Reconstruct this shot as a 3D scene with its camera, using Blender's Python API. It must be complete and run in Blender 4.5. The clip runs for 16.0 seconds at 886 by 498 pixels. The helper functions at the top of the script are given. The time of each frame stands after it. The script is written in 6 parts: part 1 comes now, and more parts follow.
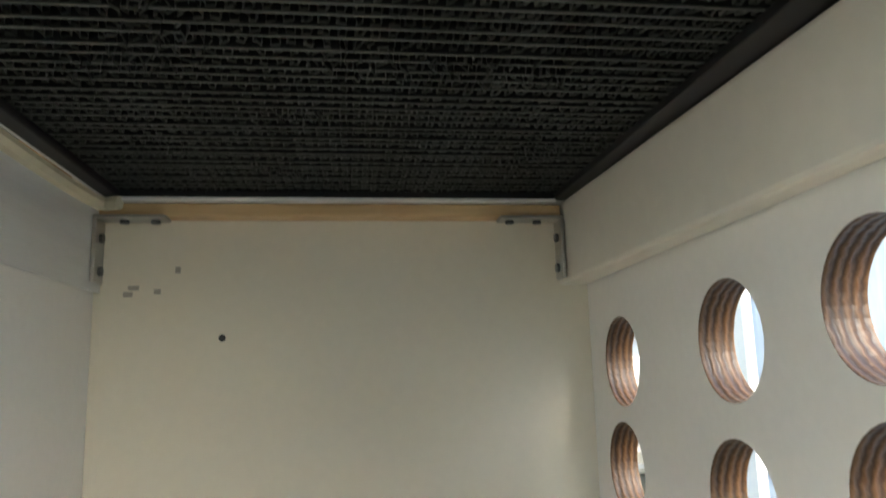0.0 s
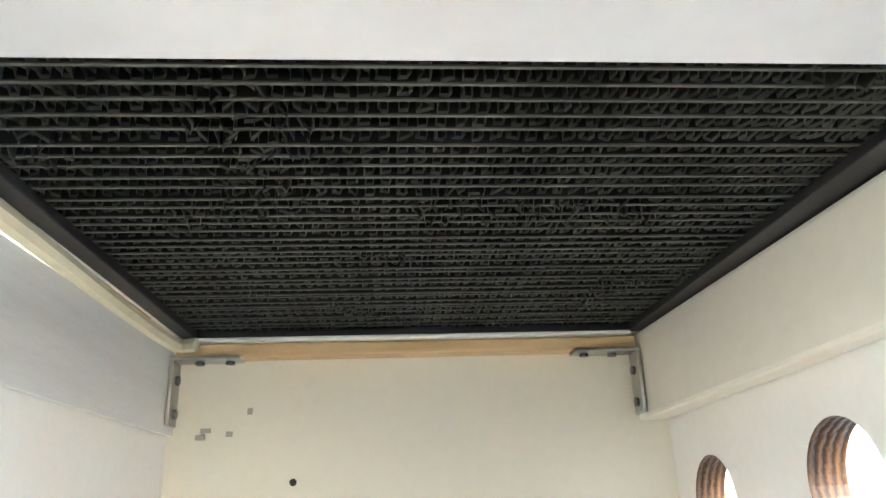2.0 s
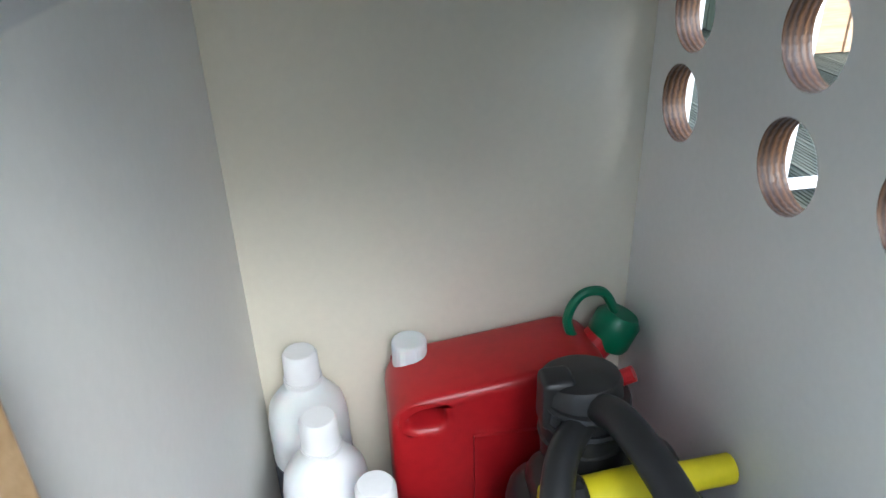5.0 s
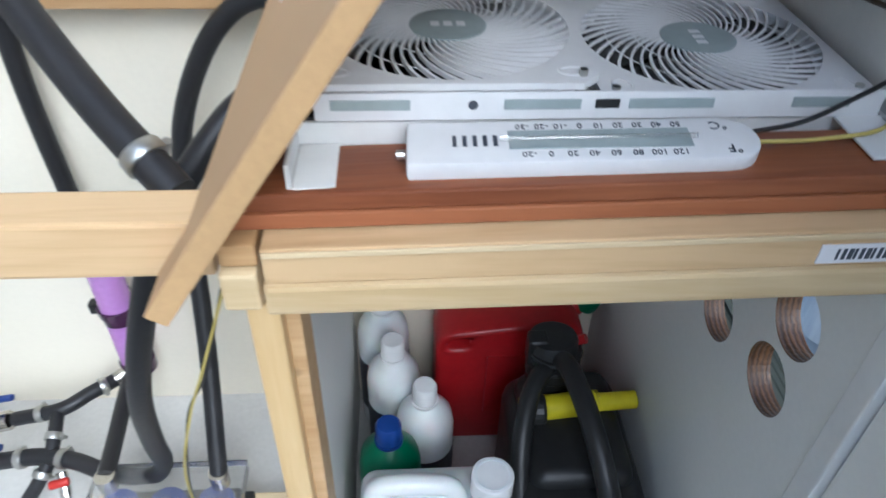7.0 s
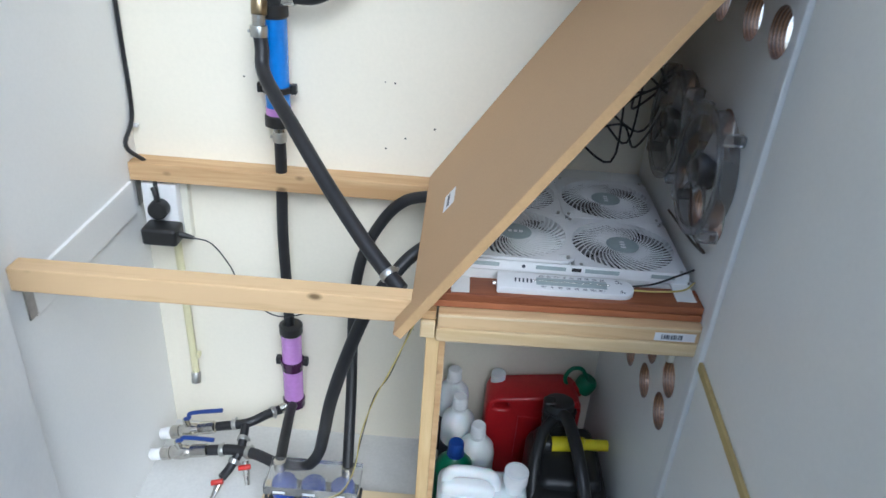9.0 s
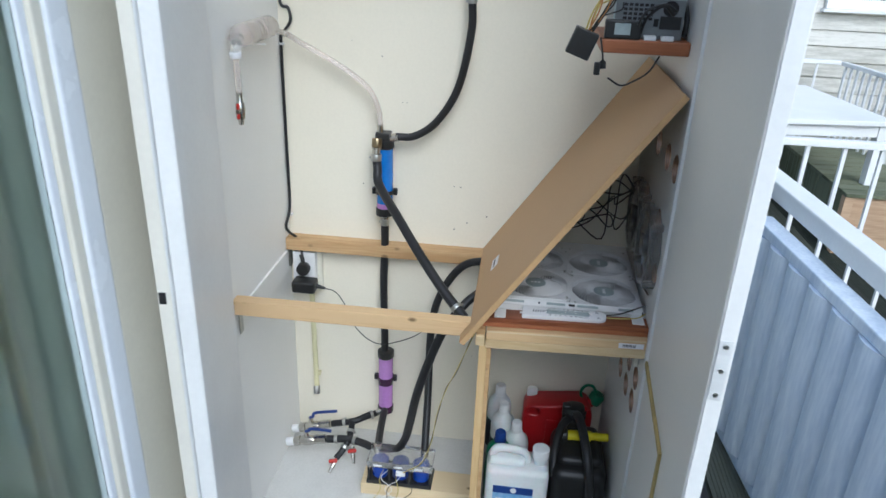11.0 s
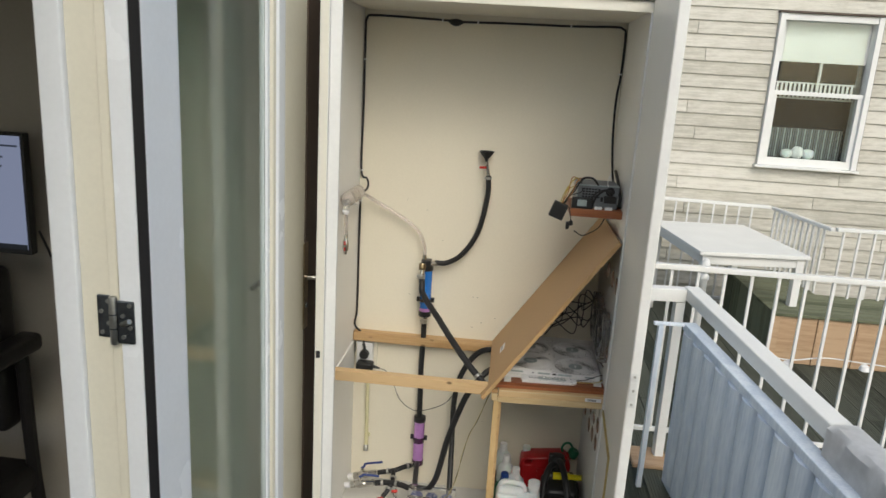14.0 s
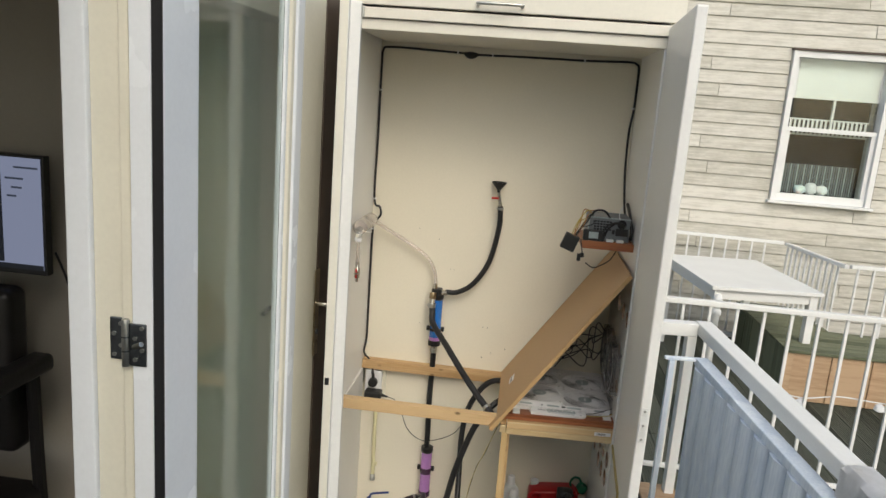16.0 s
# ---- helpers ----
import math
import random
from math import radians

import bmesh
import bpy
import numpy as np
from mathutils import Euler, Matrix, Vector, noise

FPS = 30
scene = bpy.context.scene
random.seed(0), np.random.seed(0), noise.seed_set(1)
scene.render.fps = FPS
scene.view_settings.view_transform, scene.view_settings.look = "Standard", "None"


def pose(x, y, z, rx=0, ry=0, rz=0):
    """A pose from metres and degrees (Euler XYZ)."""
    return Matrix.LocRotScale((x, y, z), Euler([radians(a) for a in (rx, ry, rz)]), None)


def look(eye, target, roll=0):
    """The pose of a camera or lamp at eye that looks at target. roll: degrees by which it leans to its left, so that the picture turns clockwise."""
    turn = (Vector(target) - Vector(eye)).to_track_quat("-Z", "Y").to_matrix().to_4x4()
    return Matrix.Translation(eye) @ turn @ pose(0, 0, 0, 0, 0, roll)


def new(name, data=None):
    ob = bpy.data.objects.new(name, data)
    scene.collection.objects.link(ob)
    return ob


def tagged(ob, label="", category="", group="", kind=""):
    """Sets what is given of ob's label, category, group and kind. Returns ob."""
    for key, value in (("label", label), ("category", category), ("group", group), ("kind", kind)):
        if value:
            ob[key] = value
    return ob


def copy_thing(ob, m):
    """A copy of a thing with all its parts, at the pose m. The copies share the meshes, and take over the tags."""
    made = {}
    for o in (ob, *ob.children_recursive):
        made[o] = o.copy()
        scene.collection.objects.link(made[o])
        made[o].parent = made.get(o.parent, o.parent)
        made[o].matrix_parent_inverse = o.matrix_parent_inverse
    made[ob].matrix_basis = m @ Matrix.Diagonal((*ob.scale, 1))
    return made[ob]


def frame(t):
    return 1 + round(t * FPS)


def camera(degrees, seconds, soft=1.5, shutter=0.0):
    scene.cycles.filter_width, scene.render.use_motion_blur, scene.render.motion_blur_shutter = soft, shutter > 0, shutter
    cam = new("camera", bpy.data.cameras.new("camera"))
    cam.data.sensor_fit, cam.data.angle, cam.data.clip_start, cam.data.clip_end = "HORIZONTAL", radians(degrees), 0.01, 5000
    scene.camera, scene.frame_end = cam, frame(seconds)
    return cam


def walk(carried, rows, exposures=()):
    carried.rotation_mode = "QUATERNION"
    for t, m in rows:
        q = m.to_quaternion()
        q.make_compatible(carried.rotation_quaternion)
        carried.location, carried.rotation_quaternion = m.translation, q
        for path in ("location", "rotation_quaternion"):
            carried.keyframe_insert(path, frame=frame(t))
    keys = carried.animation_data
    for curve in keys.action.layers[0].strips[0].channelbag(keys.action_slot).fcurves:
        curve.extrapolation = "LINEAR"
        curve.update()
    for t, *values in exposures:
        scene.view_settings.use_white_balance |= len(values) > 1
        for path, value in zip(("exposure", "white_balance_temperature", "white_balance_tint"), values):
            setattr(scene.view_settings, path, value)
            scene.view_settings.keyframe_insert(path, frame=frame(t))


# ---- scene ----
cam = camera(63.9, 16.0, shutter=0.4)
PATH = [
    (0, (0.856, -0.092, 0.626), (1.117, 1.863, 0.958), -1.5),
    (0.5, (0.844, -0.089, 0.635), (1.095, 1.821, 1.173), -2.6),
    (1, (0.834, -0.089, 0.642), (1.02, 1.779, 1.333), -2.2),
    (1.5, (0.834, -0.09, 0.637), (1.006, 1.781, 1.322), -2.4),
    (2, (0.834, -0.089, 0.635), (0.977, 1.788, 1.309), -2.1),
    (2.5, (0.831, -0.091, 0.637), (0.974, 1.793, 1.293), -1.7),
    (3, (0.819, -0.1, 0.623), (0.978, 1.816, 1.175), -0.9),
    (3.5, (0.829, -0.102, 0.612), (0.997, 1.889, 0.677), -1.2),
    (4, (0.800, -0.110, 0.647), (1.054, 1.803, 0.121), -1.80),
    (4.5, (0.774, -0.107, 0.673), (1.052, 1.669, -0.204), -2.82),
    (4.7, (0.771, -0.112, 0.692), (1.042, 1.655, -0.220), -2.4),
    (6.8, (0.751, -0.326, 1.043), (0.895, 1.225, -0.219), 1.9),
    (7, (0.742, -0.339, 1.067), (0.854, 1.189, -0.218), 1.55),
    (7.5, (0.714, -0.443, 1.170), (0.694, 1.163, -0.021), 1.08),
    (7.8, (0.703, -0.499, 1.204), (0.657, 1.113, 0.024), 0.45),
    (8, (0.689, -0.558, 1.244), (0.643, 1.079, 0.096), 0.13),
    (8.5, (0.639, -0.734, 1.345), (0.654, 0.952, 0.270), 3.71),
    (9, (0.664, -0.913, 1.415), (0.654, 0.831, 0.435), 4.44),
    (9.5, (0.683, -1.075, 1.482), (0.581, 0.688, 0.544), 3.87),
    (9.7, (0.675, -1.132, 1.512), (0.556, 0.658, 0.628), 3.20),
    (11.8, (0.72, -1.918, 1.799), (0.514, -0.088, 1.02), 2.5),
    (12, (0.703, -2.011, 1.815), (0.52, -0.167, 1.062), 2.2),
    (12.5, (0.664, -2.235, 1.855), (0.455, -0.351, 1.215), 2.7),
    (13, (0.653, -2.357, 1.894), (0.43, -0.47, 1.269), 2.8),
    (13.5, (0.649, -2.477, 1.958), (0.537, -0.563, 1.388), 3.8),
    (14, (0.637, -2.545, 1.971), (0.465, -0.612, 1.486), 3.5),
    (14.5, (0.631, -2.594, 1.965), (0.435, -0.667, 1.469), 2.9),
    (15, (0.622, -2.567, 1.979), (0.369, -0.631, 1.546), 3.8),
    (15.5, (0.63, -2.56, 1.977), (0.425, -0.614, 1.563), 4.3),
    (16, (0.637, -2.553, 1.973), (0.427, -0.606, 1.566), 4.4),
]
EXPOSURES = [(0.0, 2.65, 6450, 3), (0.6, 3.4, 6250, 5), (1.0, 3.95, 6170, 6), (2.6, 4.15, 6200, 7), (3.4, 3.65, 6080, 8), (4.0, 2.75, 6000, 5), (4.7, 2.35, 5550, 4),
             (6.8, 1.3, 5200, 5), (7.5, 1.0, 5120, 5), (8.2, 0.93, 5120, 4), (9.7, 0.92, 5080, 4), (11.8, 0.42, 5440, 3), (12.5, 0.44, 5620, 4), (13.5, 0.3, 6440, 4), (16.0, 0.3, 6720, 5)]
walk(cam, [(t, look(e, g, r)) for t, e, g, r in PATH], EXPOSURES)

# ---- world and light ----
world = bpy.data.worlds.new("sky")
scene.world = world
world.use_nodes = True
wn = world.node_tree
sky = wn.nodes.new("ShaderNodeTexSky")
sky.sky_type = 'NISHITA'
sky.sun_disc = False
sky.sun_elevation = radians(42)
sky.sun_rotation = radians(163)
sky.dust_density = 3.0
wn.links.new(sky.outputs[0], wn.nodes["Background"].inputs[0])
wn.nodes["Background"].inputs[1].default_value = 0.15
sun_data = bpy.data.lights.new("sun", 'SUN')
sun_data.energy = 0.8
sun_data.angle = radians(35)
sun_data.color = (1.0, 0.98, 0.95)
sun = new("sun", sun_data)
sun.matrix_world = look((1.4, -4.6, 4.5), (0, 0, 0))


# ---- materials ----
def material(name, colour, rough=0.5, metal=0.0, vary=0.12, scale=6.0, bump=0.08, grain=90.0, stretch=(1, 1, 1),
             second=None, spec=0.5, alpha_glass=False, ior=1.45, coat=0.0, piece=0.0):
    """A surface with stains at a large scale and grain at a small one."""
    m = bpy.data.materials.new(name)
    m.use_nodes = True
    nt = m.node_tree
    b = nt.nodes["Principled BSDF"]
    tc = nt.nodes.new("ShaderNodeTexCoord")
    mp = nt.nodes.new("ShaderNodeMapping")
    mp.inputs["Scale"].default_value = stretch
    nt.links.new(tc.outputs["Object"], mp.inputs[0])
    n1 = nt.nodes.new("ShaderNodeTexNoise")
    n1.inputs["Scale"].default_value = scale
    n1.inputs["Detail"].default_value = 5
    n2 = nt.nodes.new("ShaderNodeTexNoise")
    n2.inputs["Scale"].default_value = grain
    n2.inputs["Detail"].default_value = 4
    nt.links.new(mp.outputs[0], n1.inputs["Vector"])
    nt.links.new(mp.outputs[0], n2.inputs["Vector"])
    ramp = nt.nodes.new("ShaderNodeValToRGB")
    dark = second if second else tuple(c * (1 - vary * 2) for c in colour)
    ramp.color_ramp.elements[0].position, ramp.color_ramp.elements[1].position = 0.33, 0.62
    ramp.color_ramp.elements[0].color = (*dark, 1)
    ramp.color_ramp.elements[1].color = (*colour, 1)
    add = nt.nodes.new("ShaderNodeMath")
    add.operation = 'MULTIPLY_ADD'
    add.inputs[1].default_value = 0.35
    nt.links.new(n2.outputs[0], add.inputs[0])
    sub = nt.nodes.new("ShaderNodeMath")
    sub.operation = 'MULTIPLY'
    sub.inputs[1].default_value = 0.65
    nt.links.new(n1.outputs[0], sub.inputs[0])
    nt.links.new(sub.outputs[0], add.inputs[2])
    if piece:
        info = nt.nodes.new("ShaderNodeObjectInfo")
        off = nt.nodes.new("ShaderNodeMath")
        off.operation = 'MULTIPLY_ADD'
        off.inputs[1].default_value = piece
        nt.links.new(info.outputs["Random"], off.inputs[0])
        nt.links.new(add.outputs[0], off.inputs[2])
        off2 = nt.nodes.new("ShaderNodeMath")
        off2.operation = 'SUBTRACT'
        off2.inputs[1].default_value = piece / 2
        nt.links.new(off.outputs[0], off2.inputs[0])
        nt.links.new(off2.outputs[0], ramp.inputs[0])
    else:
        nt.links.new(add.outputs[0], ramp.inputs[0])
    nt.links.new(ramp.outputs[0], b.inputs["Base Color"])
    rr = nt.nodes.new("ShaderNodeMapRange")
    rr.inputs["To Min"].default_value = max(0.02, rough - 0.1)
    rr.inputs["To Max"].default_value = min(1.0, rough + 0.1)
    nt.links.new(n1.outputs[0], rr.inputs[0])
    nt.links.new(rr.outputs[0], b.inputs["Roughness"])
    b.inputs["Metallic"].default_value = metal
    b.inputs["Specular IOR Level"].default_value = spec
    b.inputs["IOR"].default_value = ior
    b.inputs["Coat Weight"].default_value = coat
    if alpha_glass:
        b.inputs["Transmission Weight"].default_value = alpha_glass
    if bump:
        bp = nt.nodes.new("ShaderNodeBump")
        bp.inputs["Strength"].default_value = bump
        bp.inputs["Distance"].default_value = 0.002
        nt.links.new(n2.outputs[0], bp.inputs["Height"])
        nt.links.new(bp.outputs[0], b.inputs["Normal"])
    return m


def wood(name, light, dark, axis=0, rough=0.55, piece=0.3, fine=1.0, knots=False):
    """Sawn timber with grain along one axis."""
    s = [34.0 * fine] * 3
    s[axis] = 2.2 * fine
    m = material(name, light, rough, vary=0.2, scale=1.0, grain=5.0, stretch=tuple(s), second=dark, bump=0.25, piece=piece)
    if knots:
        nt = m.node_tree
        b = nt.nodes["Principled BSDF"]
        src = b.inputs["Base Color"].links[0].from_socket
        tc = nt.nodes.new("ShaderNodeTexCoord")
        mp = nt.nodes.new("ShaderNodeMapping")
        k = [16.0] * 3
        k[axis] = 9.0
        mp.inputs["Scale"].default_value = k
        nt.links.new(tc.outputs["Object"], mp.inputs[0])
        vo = nt.nodes.new("ShaderNodeTexVoronoi")
        vo.inputs["Scale"].default_value = 1.0
        nt.links.new(mp.outputs[0], vo.inputs["Vector"])
        rp = nt.nodes.new("ShaderNodeValToRGB")
        rp.color_ramp.elements[0].position, rp.color_ramp.elements[1].position = 0.05, 0.13
        rp.color_ramp.elements[0].color = (1, 1, 1, 1)
        rp.color_ramp.elements[1].color = (0, 0, 0, 1)
        nt.links.new(vo.outputs["Distance"], rp.inputs[0])
        mx = nt.nodes.new("ShaderNodeMix")
        mx.data_type = 'RGBA'
        mx.inputs["B"].default_value = (*[c * 0.4 for c in dark], 1)
        nt.links.new(rp.outputs[0], mx.inputs["Factor"])
        nt.links.new(src, mx.inputs["A"])
        nt.links.new(mx.outputs["Result"], b.inputs["Base Color"])
    return m


WHITE_PANEL = material("white_melamine", (0.84, 0.833, 0.795), 0.42, vary=0.03, scale=2.5, bump=0.03, grain=160)
FLOOR_PANEL = material("grey_white_floor_panel", (0.66, 0.655, 0.63), 0.5, vary=0.08, scale=6, bump=0.05, grain=140)
BACK_PANEL = material("cream_back_panel", (0.79, 0.74, 0.615), 0.5, vary=0.03, scale=2.0, bump=0.04, grain=120)
CREAM = material("cream_paint", (0.76, 0.73, 0.64), 0.38, vary=0.04, scale=3, bump=0.04)
WHITE_PAINT = material("white_paint", (0.8, 0.8, 0.78), 0.35, vary=0.04, scale=5, bump=0.05)
WHITE_PVC = material("white_upvc", (0.79, 0.82, 0.86), 0.25, vary=0.03, scale=4, bump=0.0)
CREAM_PVC = material("cream_upvc", (0.74, 0.71, 0.6), 0.35, vary=0.04, scale=4, bump=0.02)
PINE = wood("pine", (0.62, 0.44, 0.24), (0.44, 0.275, 0.125), 0, knots=True)
PINE_PALE = wood("pale_pine", (0.68, 0.55, 0.34), (0.53, 0.39, 0.205), 0, knots=True)
PINE_UP = wood("pine_upright", (0.74, 0.58, 0.32), (0.6, 0.42, 0.2), 2)
MAHOGANY = wood("reddish_hardwood", (0.33, 0.12, 0.05), (0.18, 0.055, 0.022), 0, 0.45)
MDF = material("mdf_board", (0.50, 0.33, 0.175), 0.6, vary=0.05, scale=3, bump=0.08, grain=260)
MDF_EDGE = material("mdf_cut_edge", (0.55, 0.36, 0.17), 0.7, vary=0.08, scale=8, bump=0.2, grain=200)
ALU = material("brushed_aluminium", (0.72, 0.73, 0.74), 0.32, 1.0, vary=0.05, scale=4, grain=60, stretch=(1, 1, 20))
ALU_DULL = material("dull_aluminium", (0.74, 0.75, 0.74), 0.45, 0.15, vary=0.06, scale=4, grain=60, stretch=(1, 1, 20))
FLANGE = material("grey_white_case_metal", (0.62, 0.64, 0.68), 0.35, 0.2, vary=0.05, scale=5)
STEEL = material("zinc_steel", (0.55, 0.55, 0.52), 0.35, 1.0, vary=0.15, scale=20)
CHROME = material("nickel_fitting", (0.62, 0.60, 0.55), 0.2, 1.0, vary=0.12, scale=30)
BRASS = material("brass_fitting", (0.42, 0.33, 0.2), 0.3, 1.0, vary=0.2, scale=30)
HOSE = material("black_rubber", (0.018, 0.018, 0.02), 0.45, vary=0.2, scale=12, bump=0.1, grain=200)
BLACK = material("black_plastic", (0.02, 0.02, 0.02), 0.4, vary=0.15, scale=15, bump=0.06)
# gap shade painted near-black on the fins; lower edges lighter as lit, with dust
FIN_SHADED = material("shaded_black_fins", (0.006, 0.006, 0.006), 0.5, 0.1, vary=0.3, scale=22, bump=0.1, second=(0.003, 0.003, 0.003))
FIN_LIT_EDGE = material("lit_dusty_fin_edge", (0.088, 0.09, 0.08), 0.6, 0.1, vary=0.3, scale=17, second=(0.022, 0.024, 0.021))
WHITE_PLASTIC = material("white_plastic", (0.78, 0.78, 0.78), 0.35, vary=0.04, scale=20, bump=0.02)
GREY_DISC = material("grey_hub_label", (0.36, 0.42, 0.42), 0.4, vary=0.1, scale=30)
MILK = material("milky_plastic", (0.78, 0.8, 0.8), 0.35, vary=0.04, scale=14, bump=0.02)
MILK.node_tree.nodes["Principled BSDF"].inputs["Subsurface Weight"].default_value = 0.15
RED = material("red_plastic", (0.42, 0.012, 0.016), 0.35, vary=0.12, scale=12)
RED_HANDLE = material("red_handle", (0.5, 0.03, 0.02), 0.4, vary=0.12, scale=20)
BLUE_HANDLE = material("blue_handle", (0.02, 0.05, 0.22), 0.4, vary=0.12, scale=20)
GREEN = material("green_plastic", (0.01, 0.16, 0.075), 0.35, vary=0.12, scale=12)
YELLOW = material("yellow_plastic", (0.72, 0.62, 0.01), 0.38, vary=0.08, scale=12)
BLUE_CAP = material("blue_plastic", (0.015, 0.05, 0.24), 0.35, vary=0.1, scale=20)
BLUE_FLUID = material("blue_reservoir", (0.03, 0.19, 0.62), 0.18, vary=0.12, scale=10, bump=0, coat=0.6)
PURPLE_FLUID = material("purple_reservoir", (0.50, 0.24, 0.60), 0.15, vary=0.1, scale=10, bump=0, coat=0.6)
DARK_FLUID = material("dark_reservoir_end", (0.05, 0.015, 0.05), 0.2, vary=0.1, scale=10, bump=0, coat=0.5)
# smoky tint also stands in for the shade of the corner behind the fans
SMOKY_SHADE = material("smoky_shade_plastic", (0.60, 0.59, 0.58), 0.08, vary=0.05, bump=0, alpha_glass=0.91)
CLEAR = material("clear_plastic", (0.95, 0.96, 0.95), 0.12, vary=0.02, bump=0, alpha_glass=0.92)
CLEAR_TUBE = material("clear_pvc_tube", (0.9, 0.84, 0.8), 0.2, vary=0.05, bump=0, alpha_glass=0.75)
GLASS = material("window_glass", (0.86, 0.93, 0.9), 0.02, vary=0.01, bump=0, alpha_glass=1.0, ior=1.5)
LABEL = material("white_label", (0.78, 0.78, 0.8), 0.5, vary=0.02, bump=0)
INK = material("dark_ink", (0.06, 0.07, 0.09), 0.6, vary=0.05, bump=0)
BLUE_LABEL = material("blue_label", (0.12, 0.33, 0.62), 0.45, vary=0.15, scale=9, bump=0, second=(0.45, 0.62, 0.8))
CONDUIT = material("cream_conduit", (0.72, 0.68, 0.42), 0.45, vary=0.05)
FOAM = material("foam_strip", (0.66, 0.62, 0.46), 0.8, vary=0.08, scale=20)
FOAM_YELLOW = material("yellow_seal_strip", (0.5, 0.39, 0.16), 0.8, vary=0.1, scale=20)
PUMP_BLUE = material("blue_pump", (0.015, 0.06, 0.38), 0.3, vary=0.15, scale=20)
GALV = material("galvanised_steel", (0.80, 0.86, 0.93), 0.42, 0.05, vary=0.2, scale=7, grain=60, stretch=(1.6, 1.6, 0.22), second=(0.53, 0.61, 0.73), bump=0.15, piece=0.12)
CURTAIN = material("pale_green_curtain", (0.66, 0.71, 0.58), 0.9, vary=0.08, scale=3, bump=0.1, grain=200)
ROOM_WALL = material("grey_room_wall", (0.40, 0.37, 0.32), 0.85, vary=0.04, scale=2)
ROOM_FLOOR = material("dark_room_floor", (0.05, 0.045, 0.04), 0.5, vary=0.2, scale=4)
SIDING = material("weathered_siding", (0.66, 0.635, 0.565), 0.8, vary=0.25, scale=2.2, grain=11, stretch=(1.8, 1, 15), second=(0.42, 0.40, 0.335), bump=0.6, piece=0.2)
DECK = material("weathered_decking", (0.105, 0.11, 0.082), 0.75, vary=0.3, scale=1.2, grain=9, stretch=(22, 1.5, 1), second=(0.026, 0.032, 0.02), bump=0.4, piece=0.4)
MOSS_DECK = material("mossy_boards", (0.17, 0.18, 0.115), 0.8, vary=0.3, scale=1.5, grain=9, stretch=(2, 20, 1), second=(0.075, 0.085, 0.045), bump=0.4, piece=0.4)
CEDAR = wood("planter_wood", (0.50, 0.35, 0.22), (0.33, 0.2, 0.11), 0, 0.7)
GROUND = material("ground", (0.16, 0.16, 0.14), 0.9, vary=0.3, scale=0.4, grain=8)
DARK_STEEL = material("dark_hinge_steel", (0.16, 0.17, 0.18), 0.3, 1.0, vary=0.2, scale=40)
GASKET = material("black_gasket", (0.015, 0.015, 0.017), 0.5, vary=0.1)
BROWN = material("brown_door_edge", (0.085, 0.06, 0.045), 0.5, vary=0.1)
PSU_GREY = material("grey_psu_case", (0.2, 0.215, 0.23), 0.4, 0.5, vary=0.1, scale=15)
ORANGE_WIRE = material("orange_wire", (0.45, 0.2, 0.06), 0.5, vary=0.1)
YELLOW_WIRE = material("yellow_wire", (0.55, 0.45, 0.12), 0.5, vary=0.1)
# near-black colour standing in for unlit depth
DARK_ROOM = material("dark_interior", (0.03, 0.028, 0.03), 0.9, vary=0.2, scale=2)
LEATHER = material("black_leather", (0.014, 0.012, 0.012), 0.38, vary=0.2, scale=20, bump=0.3)

# bored hole lining: plywood rings across the thickness
HOLE_WOOD = bpy.data.materials.new("bored_plywood")
HOLE_WOOD.use_nodes = True
hn = HOLE_WOOD.node_tree
hb = hn.nodes["Principled BSDF"]
h_tc = hn.nodes.new("ShaderNodeTexCoord")
h_wave = hn.nodes.new("ShaderNodeTexWave")
h_wave.wave_type, h_wave.bands_direction = 'BANDS', 'X'
h_wave.inputs["Scale"].default_value = 62
h_wave.inputs["Distortion"].default_value = 2.2
h_wave.inputs["Detail"].default_value = 3.0
h_wave.inputs["Detail Scale"].default_value = 4.0
hn.links.new(h_tc.outputs["Object"], h_wave.inputs["Vector"])
h_ramp = hn.nodes.new("ShaderNodeValToRGB")
h_ramp.color_ramp.elements[0].color = (0.036, 0.016, 0.006, 1)
h_ramp.color_ramp.elements[1].color = (0.115, 0.055, 0.019, 1)
hn.links.new(h_wave.outputs["Color"], h_ramp.inputs[0])
hn.links.new(h_ramp.outputs[0], hb.inputs["Base Color"])
hb.inputs["Roughness"].default_value = 0.45
h_bump = hn.nodes.new("ShaderNodeBump")
h_bump.inputs["Strength"].default_value = 0.35
h_bump.inputs["Distance"].default_value = 0.002
hn.links.new(h_wave.outputs["Fac"], h_bump.inputs["Height"])
hn.links.new(h_bump.outputs[0], hb.inputs["Normal"])


def glow(name, colour, strength):
    m = bpy.data.materials.new(name)
    m.use_nodes = True
    b = m.node_tree.nodes["Principled BSDF"]
    b.inputs["Base Color"].default_value = (0.02, 0.02, 0.02, 1)
    b.inputs["Roughness"].default_value = 0.3
    b.inputs["Emission Color"].default_value = (*colour, 1)
    b.inputs["Emission Strength"].default_value = strength
    return m


SCREEN = glow("lit_screen", (0.32, 0.36, 0.55), 0.45)
SCREEN_DARK = glow("dark_screen_area", (0.01, 0.015, 0.03), 0.3)
SCREEN_TEXT = glow("screen_writing", (0.06, 0.08, 0.14), 0.3)


